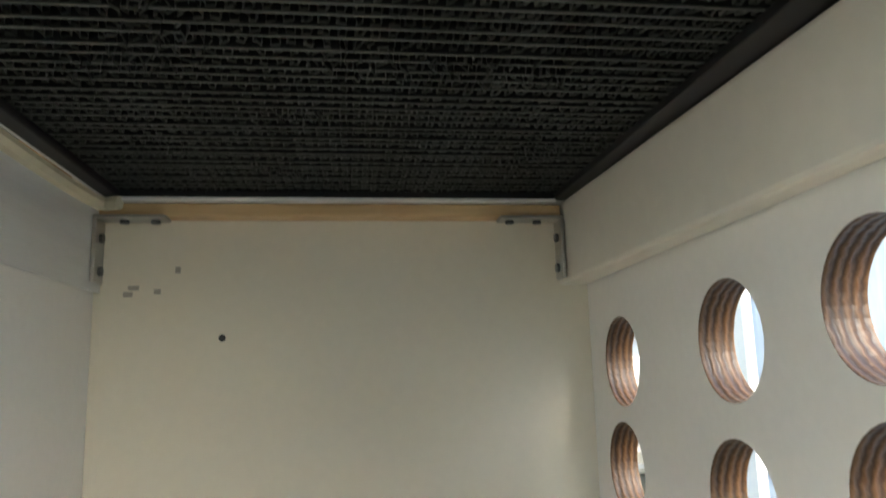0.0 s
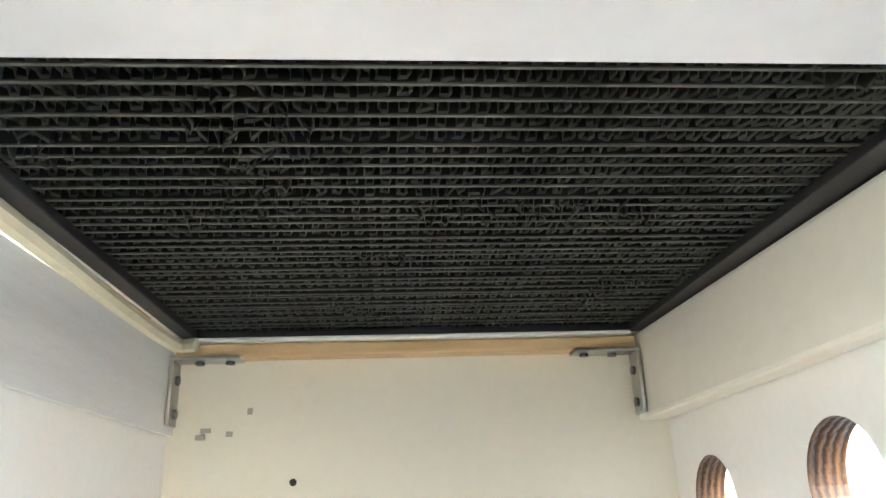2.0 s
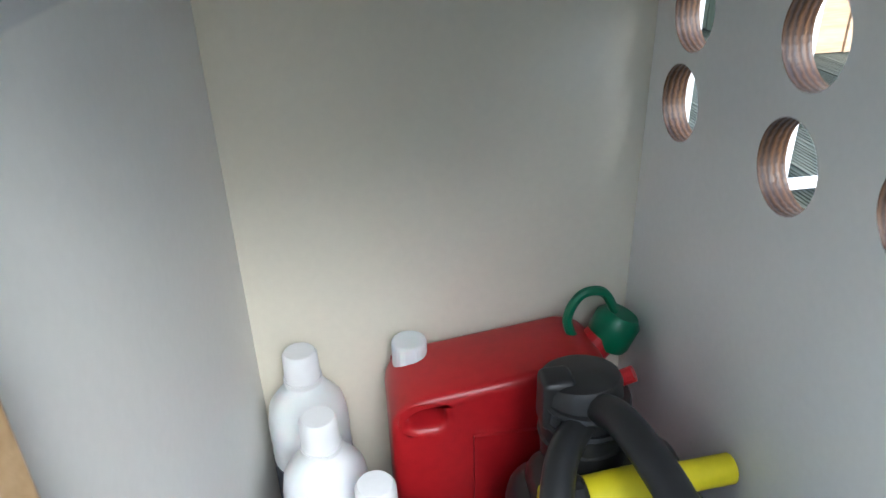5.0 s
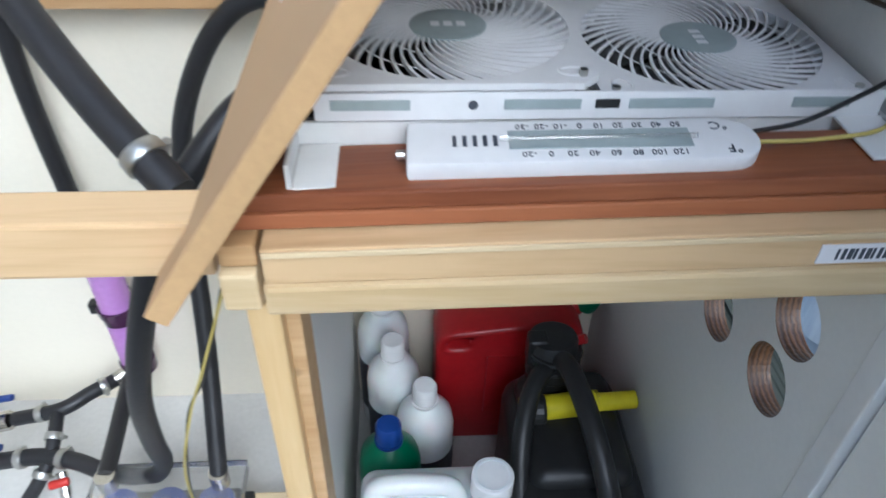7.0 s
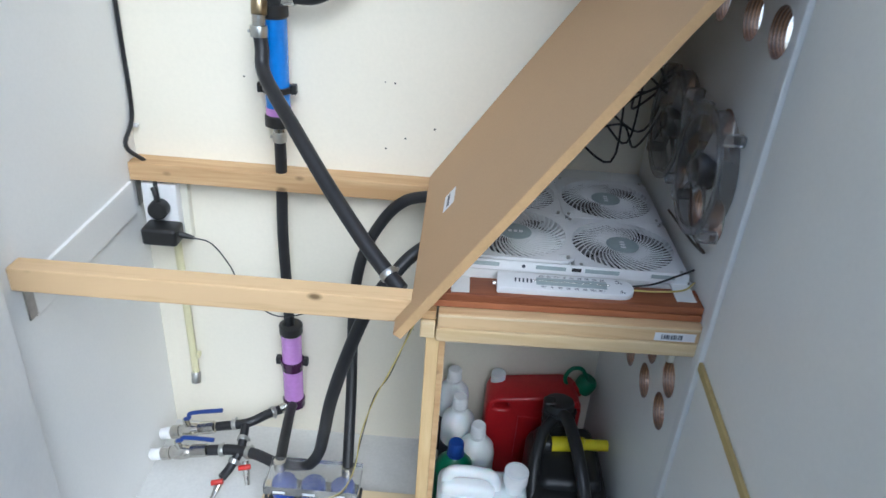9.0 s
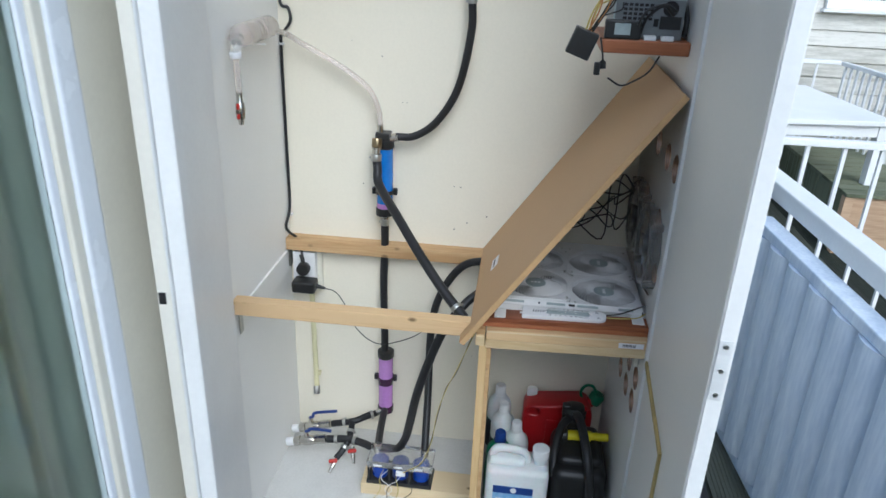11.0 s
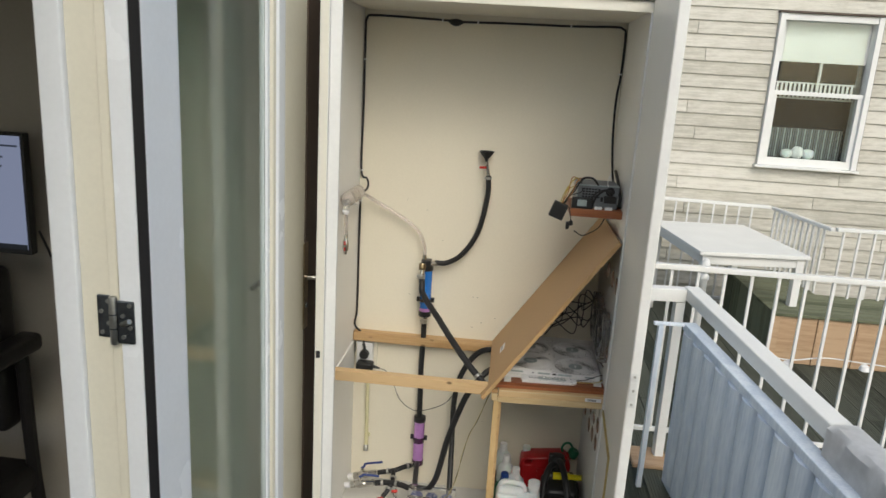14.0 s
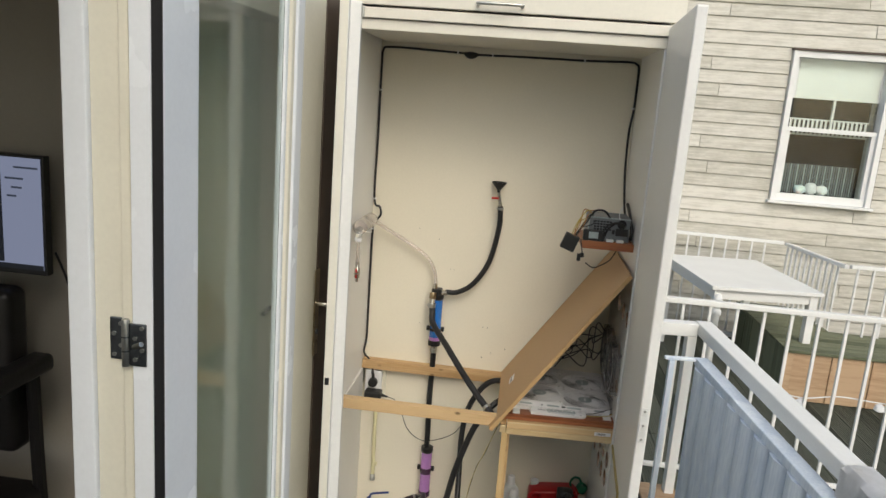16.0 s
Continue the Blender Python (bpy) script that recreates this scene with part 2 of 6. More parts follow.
# ---- mesh helpers ----
def thing(name, label, category, loc=(0, 0, 0), group="", kind=""):
    e = new(name)
    e.empty_display_size = 0.05
    e.matrix_basis = Matrix.Translation(loc)
    return tagged(e, label, category, group, kind)


def mesh_of(name, bm, mats, smooth=False):
    bmesh.ops.recalc_face_normals(bm, faces=bm.faces)
    me = bpy.data.meshes.new(name)
    bm.to_mesh(me)
    bm.free()
    for m in (mats if isinstance(mats, (list, tuple)) else [mats]):
        me.materials.append(m)
    if smooth:
        me.polygons.foreach_set("use_smooth", [True] * len(me.polygons))
        me.set_sharp_from_angle(angle=radians(40))
    return me


def part(name, bm, mats, parent=None, label="", smooth=False, kind=""):
    ob = new(name, mesh_of(name, bm, mats, smooth))
    if parent is not None:
        ob.parent = parent
        ob.matrix_parent_inverse = parent.matrix_basis.inverted() if parent.data is None else Matrix()
    if label:
        ob["label"] = label
    if kind:
        ob["kind"] = kind
    return ob


def single(name, bm, mats, label, category, group="", kind="", smooth=False):
    return tagged(part(name, bm, mats, None, "", smooth), label, category, group, kind)


def box(x0, x1, y0, y1, z0, z1, bevel=0.0, bm=None, m=None):
    """A box with softened edges, in a bmesh of its own or added to one."""
    b = bmesh.new()
    r = bmesh.ops.create_cube(b, size=1)
    for v in r["verts"]:
        v.co = Vector((x0 + (v.co.x + 0.5) * (x1 - x0), y0 + (v.co.y + 0.5) * (y1 - y0), z0 + (v.co.z + 0.5) * (z1 - z0)))
    if bevel:
        bmesh.ops.bevel(b, geom=list(b.edges), offset=bevel, segments=2, profile=0.6, affect='EDGES')
    if m is not None:
        bmesh.ops.transform(b, matrix=m, verts=b.verts)
    return join(bm, b)


def join(bm, b):
    if bm is None:
        return b
    me = bpy.data.meshes.new("t")
    b.to_mesh(me)
    b.free()
    bm.from_mesh(me)
    bpy.data.meshes.remove(me)
    return bm


def frame_of(d):
    return Vector(d).normalized().to_track_quat('Z', 'Y').to_matrix()


def cyl(p0, p1, r0, r1=None, n=20, bm=None, bevel=0.0):
    p0, p1 = Vector(p0), Vector(p1)
    b = bmesh.new()
    L = (p1 - p0).length
    bmesh.ops.create_cone(b, cap_ends=True, segments=n, radius1=r0, radius2=r0 if r1 is None else r1, depth=L)
    if bevel:
        rim = [e for e in b.edges if abs(abs(e.verts[0].co.z) - L / 2) < 1e-6 and abs(e.verts[0].co.z - e.verts[1].co.z) < 1e-6]
        bmesh.ops.bevel(b, geom=rim, offset=bevel, segments=2, profile=0.5, affect='EDGES')
    m = frame_of(p1 - p0).to_4x4()
    m.translation = (p0 + p1) / 2
    bmesh.ops.transform(b, matrix=m, verts=b.verts)
    return join(bm, b)


def smooth_path(pts, steps=8):
    P = [Vector(p) for p in pts]
    P = [2 * P[0] - P[1]] + P + [2 * P[-1] - P[-2]]
    out = []
    for i in range(1, len(P) - 2):
        a, b, c, d = P[i - 1], P[i], P[i + 1], P[i + 2]
        for k in range(steps):
            t = k / steps
            out.append(0.5 * ((2 * b) + (c - a) * t + (2 * a - 5 * b + 4 * c - d) * t * t + (3 * b - a - 3 * c + d) * t ** 3))
    out.append(P[-2])
    return out


def tube(pts, r, n=10, steps=8, bm=None, smooth=True):
    """A round hose or wire along a smooth way through the points."""
    path = smooth_path(pts, steps) if smooth else [Vector(p) for p in pts]
    b = bmesh.new()
    rings = []
    up = Vector((0.13, 0.31, 0.94))
    for i, p in enumerate(path):
        d = (path[min(i + 1, len(path) - 1)] - path[max(i - 1, 0)]).normalized()
        s = d.cross(up)
        if s.length < 1e-3:
            s = d.cross(Vector((1, 0, 0)))
        s.normalize()
        up = s.cross(d).normalized()
        rad = r(i / (len(path) - 1)) if callable(r) else r
        rings.append([b.verts.new(p + (s * math.cos(a) + up * math.sin(a)) * rad) for a in [2 * math.pi * k / n for k in range(n)]])
    for q, w in zip(rings, rings[1:]):
        for k in range(n):
            b.faces.new((q[k], q[(k + 1) % n], w[(k + 1) % n], w[k]))
    b.faces.new(rings[0])
    b.faces.new(rings[-1][::-1])
    return join(bm, b)


def lathe(profile, at, n=24, bm=None, m=None, closed=False):
    """A turned body from (radius, height) pairs standing at a place."""
    b = bmesh.new()
    rings = []
    for r, z in profile:
        rings.append([b.verts.new((math.cos(2 * math.pi * k / n) * r, math.sin(2 * math.pi * k / n) * r, z)) for k in range(n)])
    for q, w in zip(rings, rings[1:] + (rings[:1] if closed else [])):
        for k in range(n):
            b.faces.new((q[k], q[(k + 1) % n], w[(k + 1) % n], w[k]))
    if not closed:
        b.faces.new(rings[0][::-1])
        b.faces.new(rings[-1])
    bmesh.ops.transform(b, matrix=Matrix.Translation(at) @ (m if m is not None else Matrix()), verts=b.verts)
    return join(bm, b)


def slab_between(a, b_, width, thick, bm=None):
    """A flat bar from a to b_, wide along y."""
    a, b_ = Vector(a), Vector(b_)
    d = (b_ - a)
    z = Vector((0, 1, 0)).cross(d).normalized()
    m = Matrix((d.normalized(), Vector((0, 1, 0)), z)).transposed().to_4x4()
    m.translation = (a + b_) / 2
    return box(-d.length / 2, d.length / 2, -width / 2, width / 2, -thick / 2, thick / 2, 0.001, bm, m)


def words(name, text, size, m, mat, parent, label=""):
    """Short writing as flat raised letters."""
    cu = bpy.data.curves.new(name, 'FONT')
    cu.body, cu.size, cu.extrude, cu.align_x, cu.align_y = text, size, 0.0002, 'CENTER', 'CENTER'
    tmp = bpy.data.objects.new("t", cu)
    me = bpy.data.meshes.new_from_object(tmp)
    bpy.data.objects.remove(tmp)
    me.transform(m)
    me.materials.append(mat)
    ob = new(name, me)
    ob.parent = parent
    ob.matrix_parent_inverse = parent.matrix_basis.inverted() if parent.data is None else Matrix()
    if label:
        ob["label"] = label
    return ob


# ---- the cabinet shell ----
W, D, FZ, TOP = 1.055, 0.485, 0.045, 2.20
cab_floor = single("floor_cabinet", box(-0.036, W + 0.022, -0.06, D + 0.02, FZ - 0.03, FZ, 0.002), FLOOR_PANEL, "off-white cabinet floor panel, greyer than the side panels", "floor", kind="structure")
wall_back = single("wall_back", box(-0.036, W + 0.022, D, D + 0.018, FZ, 2.68, 0.001), BACK_PANEL, "cream painted cabinet back panel with screw holes", "wall", kind="structure")
wall_left = single("wall_left", box(-0.036, -0.014, -0.06, D - 0.001, FZ, 2.68, 0.001), WHITE_PANEL, "white melamine cabinet side panel", "wall", kind="structure")


def panel_with_holes(x0, x1, y0, y1, z0, z1, holes, r, n=36):
    """An upright panel across x with round holes bored through it."""
    b = bmesh.new()
    edges = []
    loop = [b.verts.new((x0, y, z)) for y, z in ((y0, z0), (y1, z0), (y1, z1), (y0, z1))]
    edges += [b.edges.new((loop[i], loop[(i + 1) % 4])) for i in range(4)]
    for y, z in holes:
        ring = [b.verts.new((x0, y + r * math.cos(2 * math.pi * k / n), z + r * math.sin(2 * math.pi * k / n))) for k in range(n)]
        edges += [b.edges.new((ring[i], ring[(i + 1) % n])) for i in range(n)]
    bmesh.ops.triangle_fill(b, edges=edges, use_beauty=True, use_dissolve=False)
    ext = bmesh.ops.extrude_face_region(b, geom=list(b.faces))
    bmesh.ops.translate(b, vec=(x1 - x0, 0, 0), verts=[g for g in ext["geom"] if isinstance(g, bmesh.types.BMVert)])
    b.normal_update()
    for f in b.faces:
        c = f.calc_center_median()
        side = abs(f.normal.x) < 0.5
        if side and y0 + 0.004 < c.y < y1 - 0.004 and z0 + 0.004 < c.z < z1 - 0.004:
            f.material_index = 1
    return b


HOLES = [(0.418, 0.628), (0.422, 0.551), (0.265, 0.637), (0.266, 0.553), (0.154, 0.648), (0.150, 0.570), (0.042, 0.664), (0.046, 0.588)]
HOLES += [(y, z) for y in (0.237, 0.105, 0.005) for z in (1.245,)]
HOLES += [(0.128, 0.943), (0.035, 0.966), (0.09, 1.085), (0.235, 0.95), (0.30, 1.085)]
wall_right = single("wall_right", panel_with_holes(W, W + 0.022, -0.06, D - 0.001, FZ, 2.68, HOLES, 0.033), [WHITE_PANEL, HOLE_WOOD],
                    "white plywood cabinet side bored with round vent holes", "wall", kind="structure")
ceiling = single("ceiling_cabinet", box(0.001, W - 0.001, -0.04, D - 0.001, TOP, TOP + 0.02, 0.001), CREAM, "cream painted underside of the upper cupboard", "ceiling", kind="structure")
roof = single("roof_cabinet", box(-0.06, W + 0.06, -0.1, D + 0.05, 2.68, 2.71, 0.003), CREAM, "painted cabinet roof board", "roof", kind="structure")

head = thing("trim_head_rail", "cream painted stepped head rail above the cabinet opening", "trim", (0.5, -0.06, TOP), kind="structure")
part("lower_rail", box(-0.025, W + 0.03, -0.062, -0.041, TOP - 0.005, TOP + 0.03, 0.003), CREAM, head)
part("upper_rail", box(-0.025, W + 0.045, -0.075, -0.041, TOP + 0.033, TOP + 0.068, 0.003), CREAM, head)

top_door = thing("cupboard_door", "cream painted upper cupboard door with a bar handle", "door", (0.5, -0.06, 2.28))
part("panel", box(-0.02, W + 0.045, -0.082, -0.061, 2.275, 2.68, 0.004), CREAM, top_door)
handle = tube([(0.428, -0.082, 2.297), (0.43, -0.106, 2.297), (0.5, -0.112, 2.297), (0.57, -0.106, 2.297), (0.572, -0.082, 2.297)], 0.0055, 10, 8)
part("handle", handle, STEEL, top_door, "satin steel bar handle", True)


def turned(m, *a, **k):
    return box(*a, **k, m=m)


# left leaf, swung open; its free edge faces the viewer
m_left = Matrix.Translation((-0.008, -0.066, 0)) @ Matrix.Rotation(radians(-80), 4, 'Z')
left_door = thing("cabinet_door", "white cabinet door standing open with a keyhole in its edge", "door", (0, -0.07, FZ), "cabinet doors")
part("panel", turned(m_left, 0.0, 0.43, 0.0, 0.028, FZ + 0.005, TOP + 0.06, bevel=0.003), WHITE_PAINT, left_door)
part("edge_band", turned(m_left, 0.4302, 0.433, 0.002, 0.026, FZ + 0.01, TOP + 0.055, bevel=0.001), CREAM, left_door)
part("inner_stile", turned(m_left, 0.372, 0.420, 0.0285, 0.062, FZ + 0.03, TOP + 0.035, bevel=0.004), WHITE_PAINT, left_door, "white painted rebated stile")
part("keyhole", turned(m_left, 0.4332, 0.4345, 0.004, 0.017, 1.067, 1.091, bevel=0.0006), BLACK, left_door, "dark keyhole slot")
part("catch", turned(m_left, 0.405, 0.4195, 0.0625, 0.070, 2.19, 2.222, bevel=0.002), STEEL, left_door, "steel catch")
# right leaf, swung open
m_right = Matrix.Translation((W + 0.03, -0.064, 0)) @ Matrix.Rotation(radians(-93.4), 4, 'Z')
right_door = thing("cabinet_door", "white open cabinet door with a striker plate and foam seal", "door", (W, -0.07, FZ), "cabinet doors")
part("panel", turned(m_right, 0.0, 0.55, -0.030, 0.0, FZ + 0.005, TOP + 0.06, bevel=0.004), WHITE_PANEL, right_door)
part("edge_band", turned(m_right, 0.5502, 0.553, -0.027, -0.003, FZ + 0.01, TOP + 0.055, bevel=0.001), WHITE_PAINT, right_door)
plate = part("striker_plate", turned(m_right, 0.5532, 0.5548, -0.026, -0.006, 1.062, 1.168, bevel=0.0007), ALU_DULL, right_door, "zinc striker plate")
for z in (1.072, 1.115, 1.158):
    p = m_right @ Vector((0.5548, -0.0155, z))
    q = m_right @ Vector((0.5562, -0.0155, z))
    part("screw", cyl(p, q, 0.004, n=10), STEEL, plate)
part("seal_strip", turned(m_right, 0.004, 0.335, -0.0365, -0.0305, 0.770, 0.783, bevel=0.001), FOAM_YELLOW, right_door, "yellow foam seal strip")
part("seal_strip", turned(m_right, 0.335, 0.347, -0.0365, -0.0305, 0.09, 0.783, bevel=0.001), FOAM_YELLOW, right_door, "yellow foam seal strip")
part("hinge_stile", turned(m_right, -0.026, -0.002, -0.036, 0.004, FZ, TOP, bevel=0.002), WHITE_PAINT, right_door, "bright white painted hinge edge")

# ---- timber frame ----
front_bar = single("timber_rail", box(-0.013, 0.6255, -0.002, 0.034, 0.765, 0.807, 0.003), PINE, "knotty pine rail across the cabinet front", "rail", "shelf rails")
rear_bar = single("timber_rail", box(-0.013, 0.64, 0.434, D - 0.001, 0.764, 0.804, 0.003), PINE, "pine rail fixed to the back panel", "rail", "shelf rails")
single("batten", box(-0.0135, -0.006, 0.036, 0.430, 0.690, 0.763, 0.002), WHITE_PANEL, "white batten along the side panel between the rails", "batten")
for x, y in ((-0.008, 0.445), (-0.004, 0.01)):
    br = box(x, x + 0.003, y, y + 0.022, 0.70, 0.763 if y > 0.2 else 0.765, 0.0006)
    single("angle_bracket", br, STEEL, "zinc angle bracket under a timber rail", "bracket", "brackets")
post = thing("timber_post", "pale pine post with a planed orange edge", "post", (0.66, 0.0, FZ))
part("upright", box(0.643, 0.664, -0.018, 0.03, FZ, 0.756, 0.002), PINE_UP, post)
part("edge_strip", box(0.664, 0.674, -0.006, 0.03, FZ, 0.756, 0.001), PINE, post, "orange pine edge strip")
part("cap_block", box(0.634, 0.6565, -0.020, 0.03, 0.788, 0.8035, 0.002), PINE, post)
part("joint_block", box(0.633, 0.656, -0.026, 0.03, 0.757, 0.787, 0.003), PINE_PALE, post)
def skewed(bm):
    """The shelf front was fitted a little askew: its far end stands forward and up."""
    for v in bm.verts:
        k = max(0.0, (v.co.x - 0.67) / 0.3)
        v.co.y -= 0.010 * k
        v.co.z += 0.014 * k
    return bm


shelf_front = thing("shelf_front", "stacked timber shelf front, pale pine under reddish hardwood", "shelf", (0.85, 0.0, 0.76))
part("bottom_rail", skewed(box(0.6575, W - 0.001, -0.026, 0.03, 0.752, 0.776, 0.004)), PINE_PALE, shelf_front)
part("trim_strip", skewed(box(0.6595, W - 0.001, -0.024, 0.03, 0.777, 0.8035, 0.0015)), PINE, shelf_front)
part("under_strip", box(0.687, 1.029, 0.0305, 0.0465, 0.7495, 0.7595, 0.002), PINE, shelf_front, "knotty pine strip under the radiator edge")
part("hardwood_lower", skewed(box(0.632, W - 0.001, -0.007, 0.046, 0.8045, 0.8155, 0.0015)), MAHOGANY, shelf_front)
part("hardwood_upper", skewed(box(0.632, W - 0.001, -0.006, 0.046, 0.8162, 0.8285, 0.002)), MAHOGANY, shelf_front)
part("bevel_strip", skewed(box(0.660, W - 0.001, -0.0262, -0.0245, 0.7985, 0.8025, 0.0008)), PINE_PALE, shelf_front, "pale planed arris")
sticker = thing("barcode_sticker", "white barcode sticker on the pine rail", "sticker", (1.0, -0.03, 0.80))
part("paper", skewed(box(0.985, 1.045, -0.0252, -0.0243, 0.780, 0.794, 0)), LABEL, sticker)
for k in range(9):
    part("bar", skewed(box(0.995 + k * 0.0035, 0.9965 + k * 0.0035 + 0.0006 * (k % 3), -0.0256, -0.0253, 0.783, 0.791, 0)), INK, sticker)
divider = single("wall_divider", box(0.648, 0.660, 0.031, D - 0.001, FZ, 0.70, 0.001), WHITE_PANEL, "white divider panel beside the bottle store", "wall", kind="structure")
angle = thing("aluminium_angle", "aluminium angle profile carrying the radiator", "profile", (0.67, 0.2, 0.70))
part("upright_leg", box(0.6625, 0.665, 0.04, D - 0.002, 0.690, 0.752, 0.0005), ALU_DULL, angle)
part("flat_leg", box(0.640, 0.6622, 0.04, D - 0.02, 0.7495, 0.752, 0.0005), ALU, angle)
single("seal_rope", tube([(0.667, 0.05, 0.756), (0.668, 0.2, 0.757), (0.666, 0.35, 0.756), (0.668, 0.452, 0.756), (0.685, 0.455, 0.755)], 0.0055, 8, 6), FOAM, "off-white foam rope sealing the radiator edge", "seal", smooth=True)
askew = box(1.030, W - 0.001, 0.035, D - 0.002, 0.692, 0.760, 0.003)
for v in askew.verts:
    k = (D - v.co.y) / D
    v.co.x += 0.013 * k if v.co.x < 1.04 else 0
    v.co.z += 0.009 * k if v.co.z < 0.72 else 0
single("batten", askew, CREAM, "cream painted batten under the radiator", "batten")
single("timber_rail", box(0.667, 1.029, 0.464, D - 0.001, 0.747, 0.7575, 0.002), PINE, "pine rail behind the radiator", "rail", "shelf rails")


def corner_bracket(x, s):
    t = thing("corner_bracket", "dull zinc corner bracket with screws", "bracket", (x, D - 0.01, 0.74), "corner brackets")
    part("down_leg", box(min(x, x + s * 0.003), max(x, x + s * 0.003), D - 0.028, D - 0.008, 0.696, 0.744, 0.0006), STEEL, t)
    part("flat_leg", box(min(x, x + s * 0.052), max(x, x + s * 0.052), D - 0.028, D - 0.008, 0.7442, 0.7468, 0.0006), STEEL, t)
    for dz in (0.705, 0.730):
        part("screw", cyl((x + s * 0.003, D - 0.018, dz), (x + s * 0.0055, D - 0.018, dz), 0.0036, n=10), DARK_STEEL, t)
    for dx in (0.02, 0.043):
        part("screw", cyl((x + s * dx, D - 0.018, 0.7441), (x + s * dx, D - 0.018, 0.7415), 0.0036, n=10), DARK_STEEL, t)


corner_bracket(0.6655, 1)
corner_bracket(1.0292, -1)

# ---- radiator with four fans ----
rad = thing("radiator", "white cased radiator with black fins and dust", "radiator", (0.86, 0.26, 0.77))
RX0, RX1, RY0, RY1, RZ0, RZ1 = 0.672, 1.0535, 0.05, 0.478, 0.761, 0.8455
part("front_plate", box(RX0, RX1, RY0 - 0.003, RY0, RZ0, RZ1, 0.0008), WHITE_PAINT, rad)
part("rear_plate", box(RX0, RX1, RY1, RY1 + 0.003, RZ0, RZ1, 0.0008), WHITE_PAINT, rad)
part("side_plate", box(RX0 - 0.003, RX0, RY0, RY1, RZ0, RZ1, 0.0008), WHITE_PAINT, rad)
part("side_plate", box(RX1 - 0.003, RX1, RY0, RY1, RZ0 + 0.001, RZ1, 0.0008), WHITE_PAINT, rad)
part("front_flange", box(RX0, RX1 - 0.004, RY0 + 0.0005, RY0 + 0.043, RZ0 - 0.0005, RZ0 + 0.002, 0.0005), FLANGE, rad)
part("rear_flange", box(RX0, RX1 - 0.004, RY1 - 0.012, RY1, RZ0, RZ0 + 0.002, 0.0005), WHITE_PAINT, rad)
part("side_seal", box(RX0, RX0 + 0.011, RY0 + 0.043, RY1 - 0.013, RZ0 - 0.0005, RZ0 + 0.0052, 0.001), GASKET, rad, "black rubber seal")
part("side_seal", box(RX1 - 0.03, RX1 - 0.0042, RY0 + 0.043, RY1 - 0.013, RZ0 - 0.0002, RZ0 + 0.0052, 0.001), GASKET, rad, "black rubber seal")
part("rear_seal", box(RX0 + 0.0115, RX1 - 0.031, RY1 - 0.020, RY1 - 0.013, RZ0 - 0.0002, RZ0 + 0.005, 0.001), GASKET, rad, "black rubber seal")
part("rear_lip", box(RX0 + 0.012, RX1 - 0.03, RY1 - 0.022, RY1 - 0.014, RZ0 - 0.0035, RZ0 - 0.0005, 0.001), WHITE_PAINT, rad)
# near-black sheet in place of the shade under the fan guards
part("unlit_backing", box(RX0, RX1 - 0.004, RY0 + 0.001, RY1 - 0.001, RZ1 - 0.002, RZ1 + 0.001, 0.0005), DARK_ROOM, rad)
part("rear_cover", box(RX0, RX1 - 0.004, 0.4115, RY1 - 0.001, RZ1 + 0.0015, RZ1 + 0.004, 0.0005), WHITE_PAINT, rad)
rng = random.Random(5)
FY0, FY1 = RY0 + 0.046, RY1 - 0.014
rows = 36
pitch = (FY1 - FY0) / rows
tb_ = box(RX0 + 0.004, RX1 - 0.008, -0.0008, 0.0008, RZ0 + 0.0066, RZ1 - 0.01)
box(RX0 + 0.004, RX1 - 0.008, -0.0008, 0.0008, RZ0 + 0.0058, RZ0 + 0.0066, 0.0002, tb_)
# lit tone on the lower edge, painted shade above it
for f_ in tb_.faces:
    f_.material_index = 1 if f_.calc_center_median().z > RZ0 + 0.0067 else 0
tube_mesh = mesh_of("cooling_tube", tb_, [FIN_LIT_EDGE, FIN_SHADED])
for i in range(rows + 1):
    o = new("cooling_tube", tube_mesh)
    o.location = (0, FY0 + i * pitch, rng.uniform(-0.0008, 0.0008))
    o.parent = rad
    o.matrix_parent_inverse = rad.matrix_basis.inverted()
verts, faces = [], []
for i in range(rows):
    ya, yb = FY0 + i * pitch + 0.001, FY0 + (i + 1) * pitch - 0.001
    x, flip = RX0 + 0.006, 0
    base = len(verts)
    count = 0
    while x < RX1 - 0.01:
        bent = rng.random() < 0.12
        patch = noise.noise(Vector((x * 16, ya * 16, 0)))
        j = 0.0016 if (bent or patch > 0.28) else 0.0006
        bulge = 0.0011 + rng.uniform(-0.0005, 0.0005)
        for k in range(3):
            yy = ((yb, (ya + yb) / 2, ya) if flip else (ya, (ya + yb) / 2, yb))[k] + (rng.uniform(-0.001, 0.001) if patch > 0.3 else 0)
            xx = x + (bulge if k == 1 else 0.0) + rng.uniform(-j, j)
            dz = rng.uniform(0, 0.002) + (0.0 if patch < 0.3 else rng.uniform(-0.004, 0.002))
            lean = rng.uniform(-j, j)
            verts += [(xx, yy, RZ0 + 0.006 + dz), (xx + lean * 0.1, yy, RZ0 + 0.0076 + dz), (xx + lean, yy, RZ0 + 0.045)]
            count += 1
        x += 0.0036
        flip = 1 - flip
    for k in range(count - 1):
        a = base + 3 * k
        faces += [(a, a + 3, a + 4, a + 1), (a + 1, a + 4, a + 5, a + 2)]
fin_me = bpy.data.meshes.new("fins")
fin_me.from_pydata(verts, [], faces)
fin_me.materials.append(FIN_LIT_EDGE)
fin_me.materials.append(FIN_SHADED)
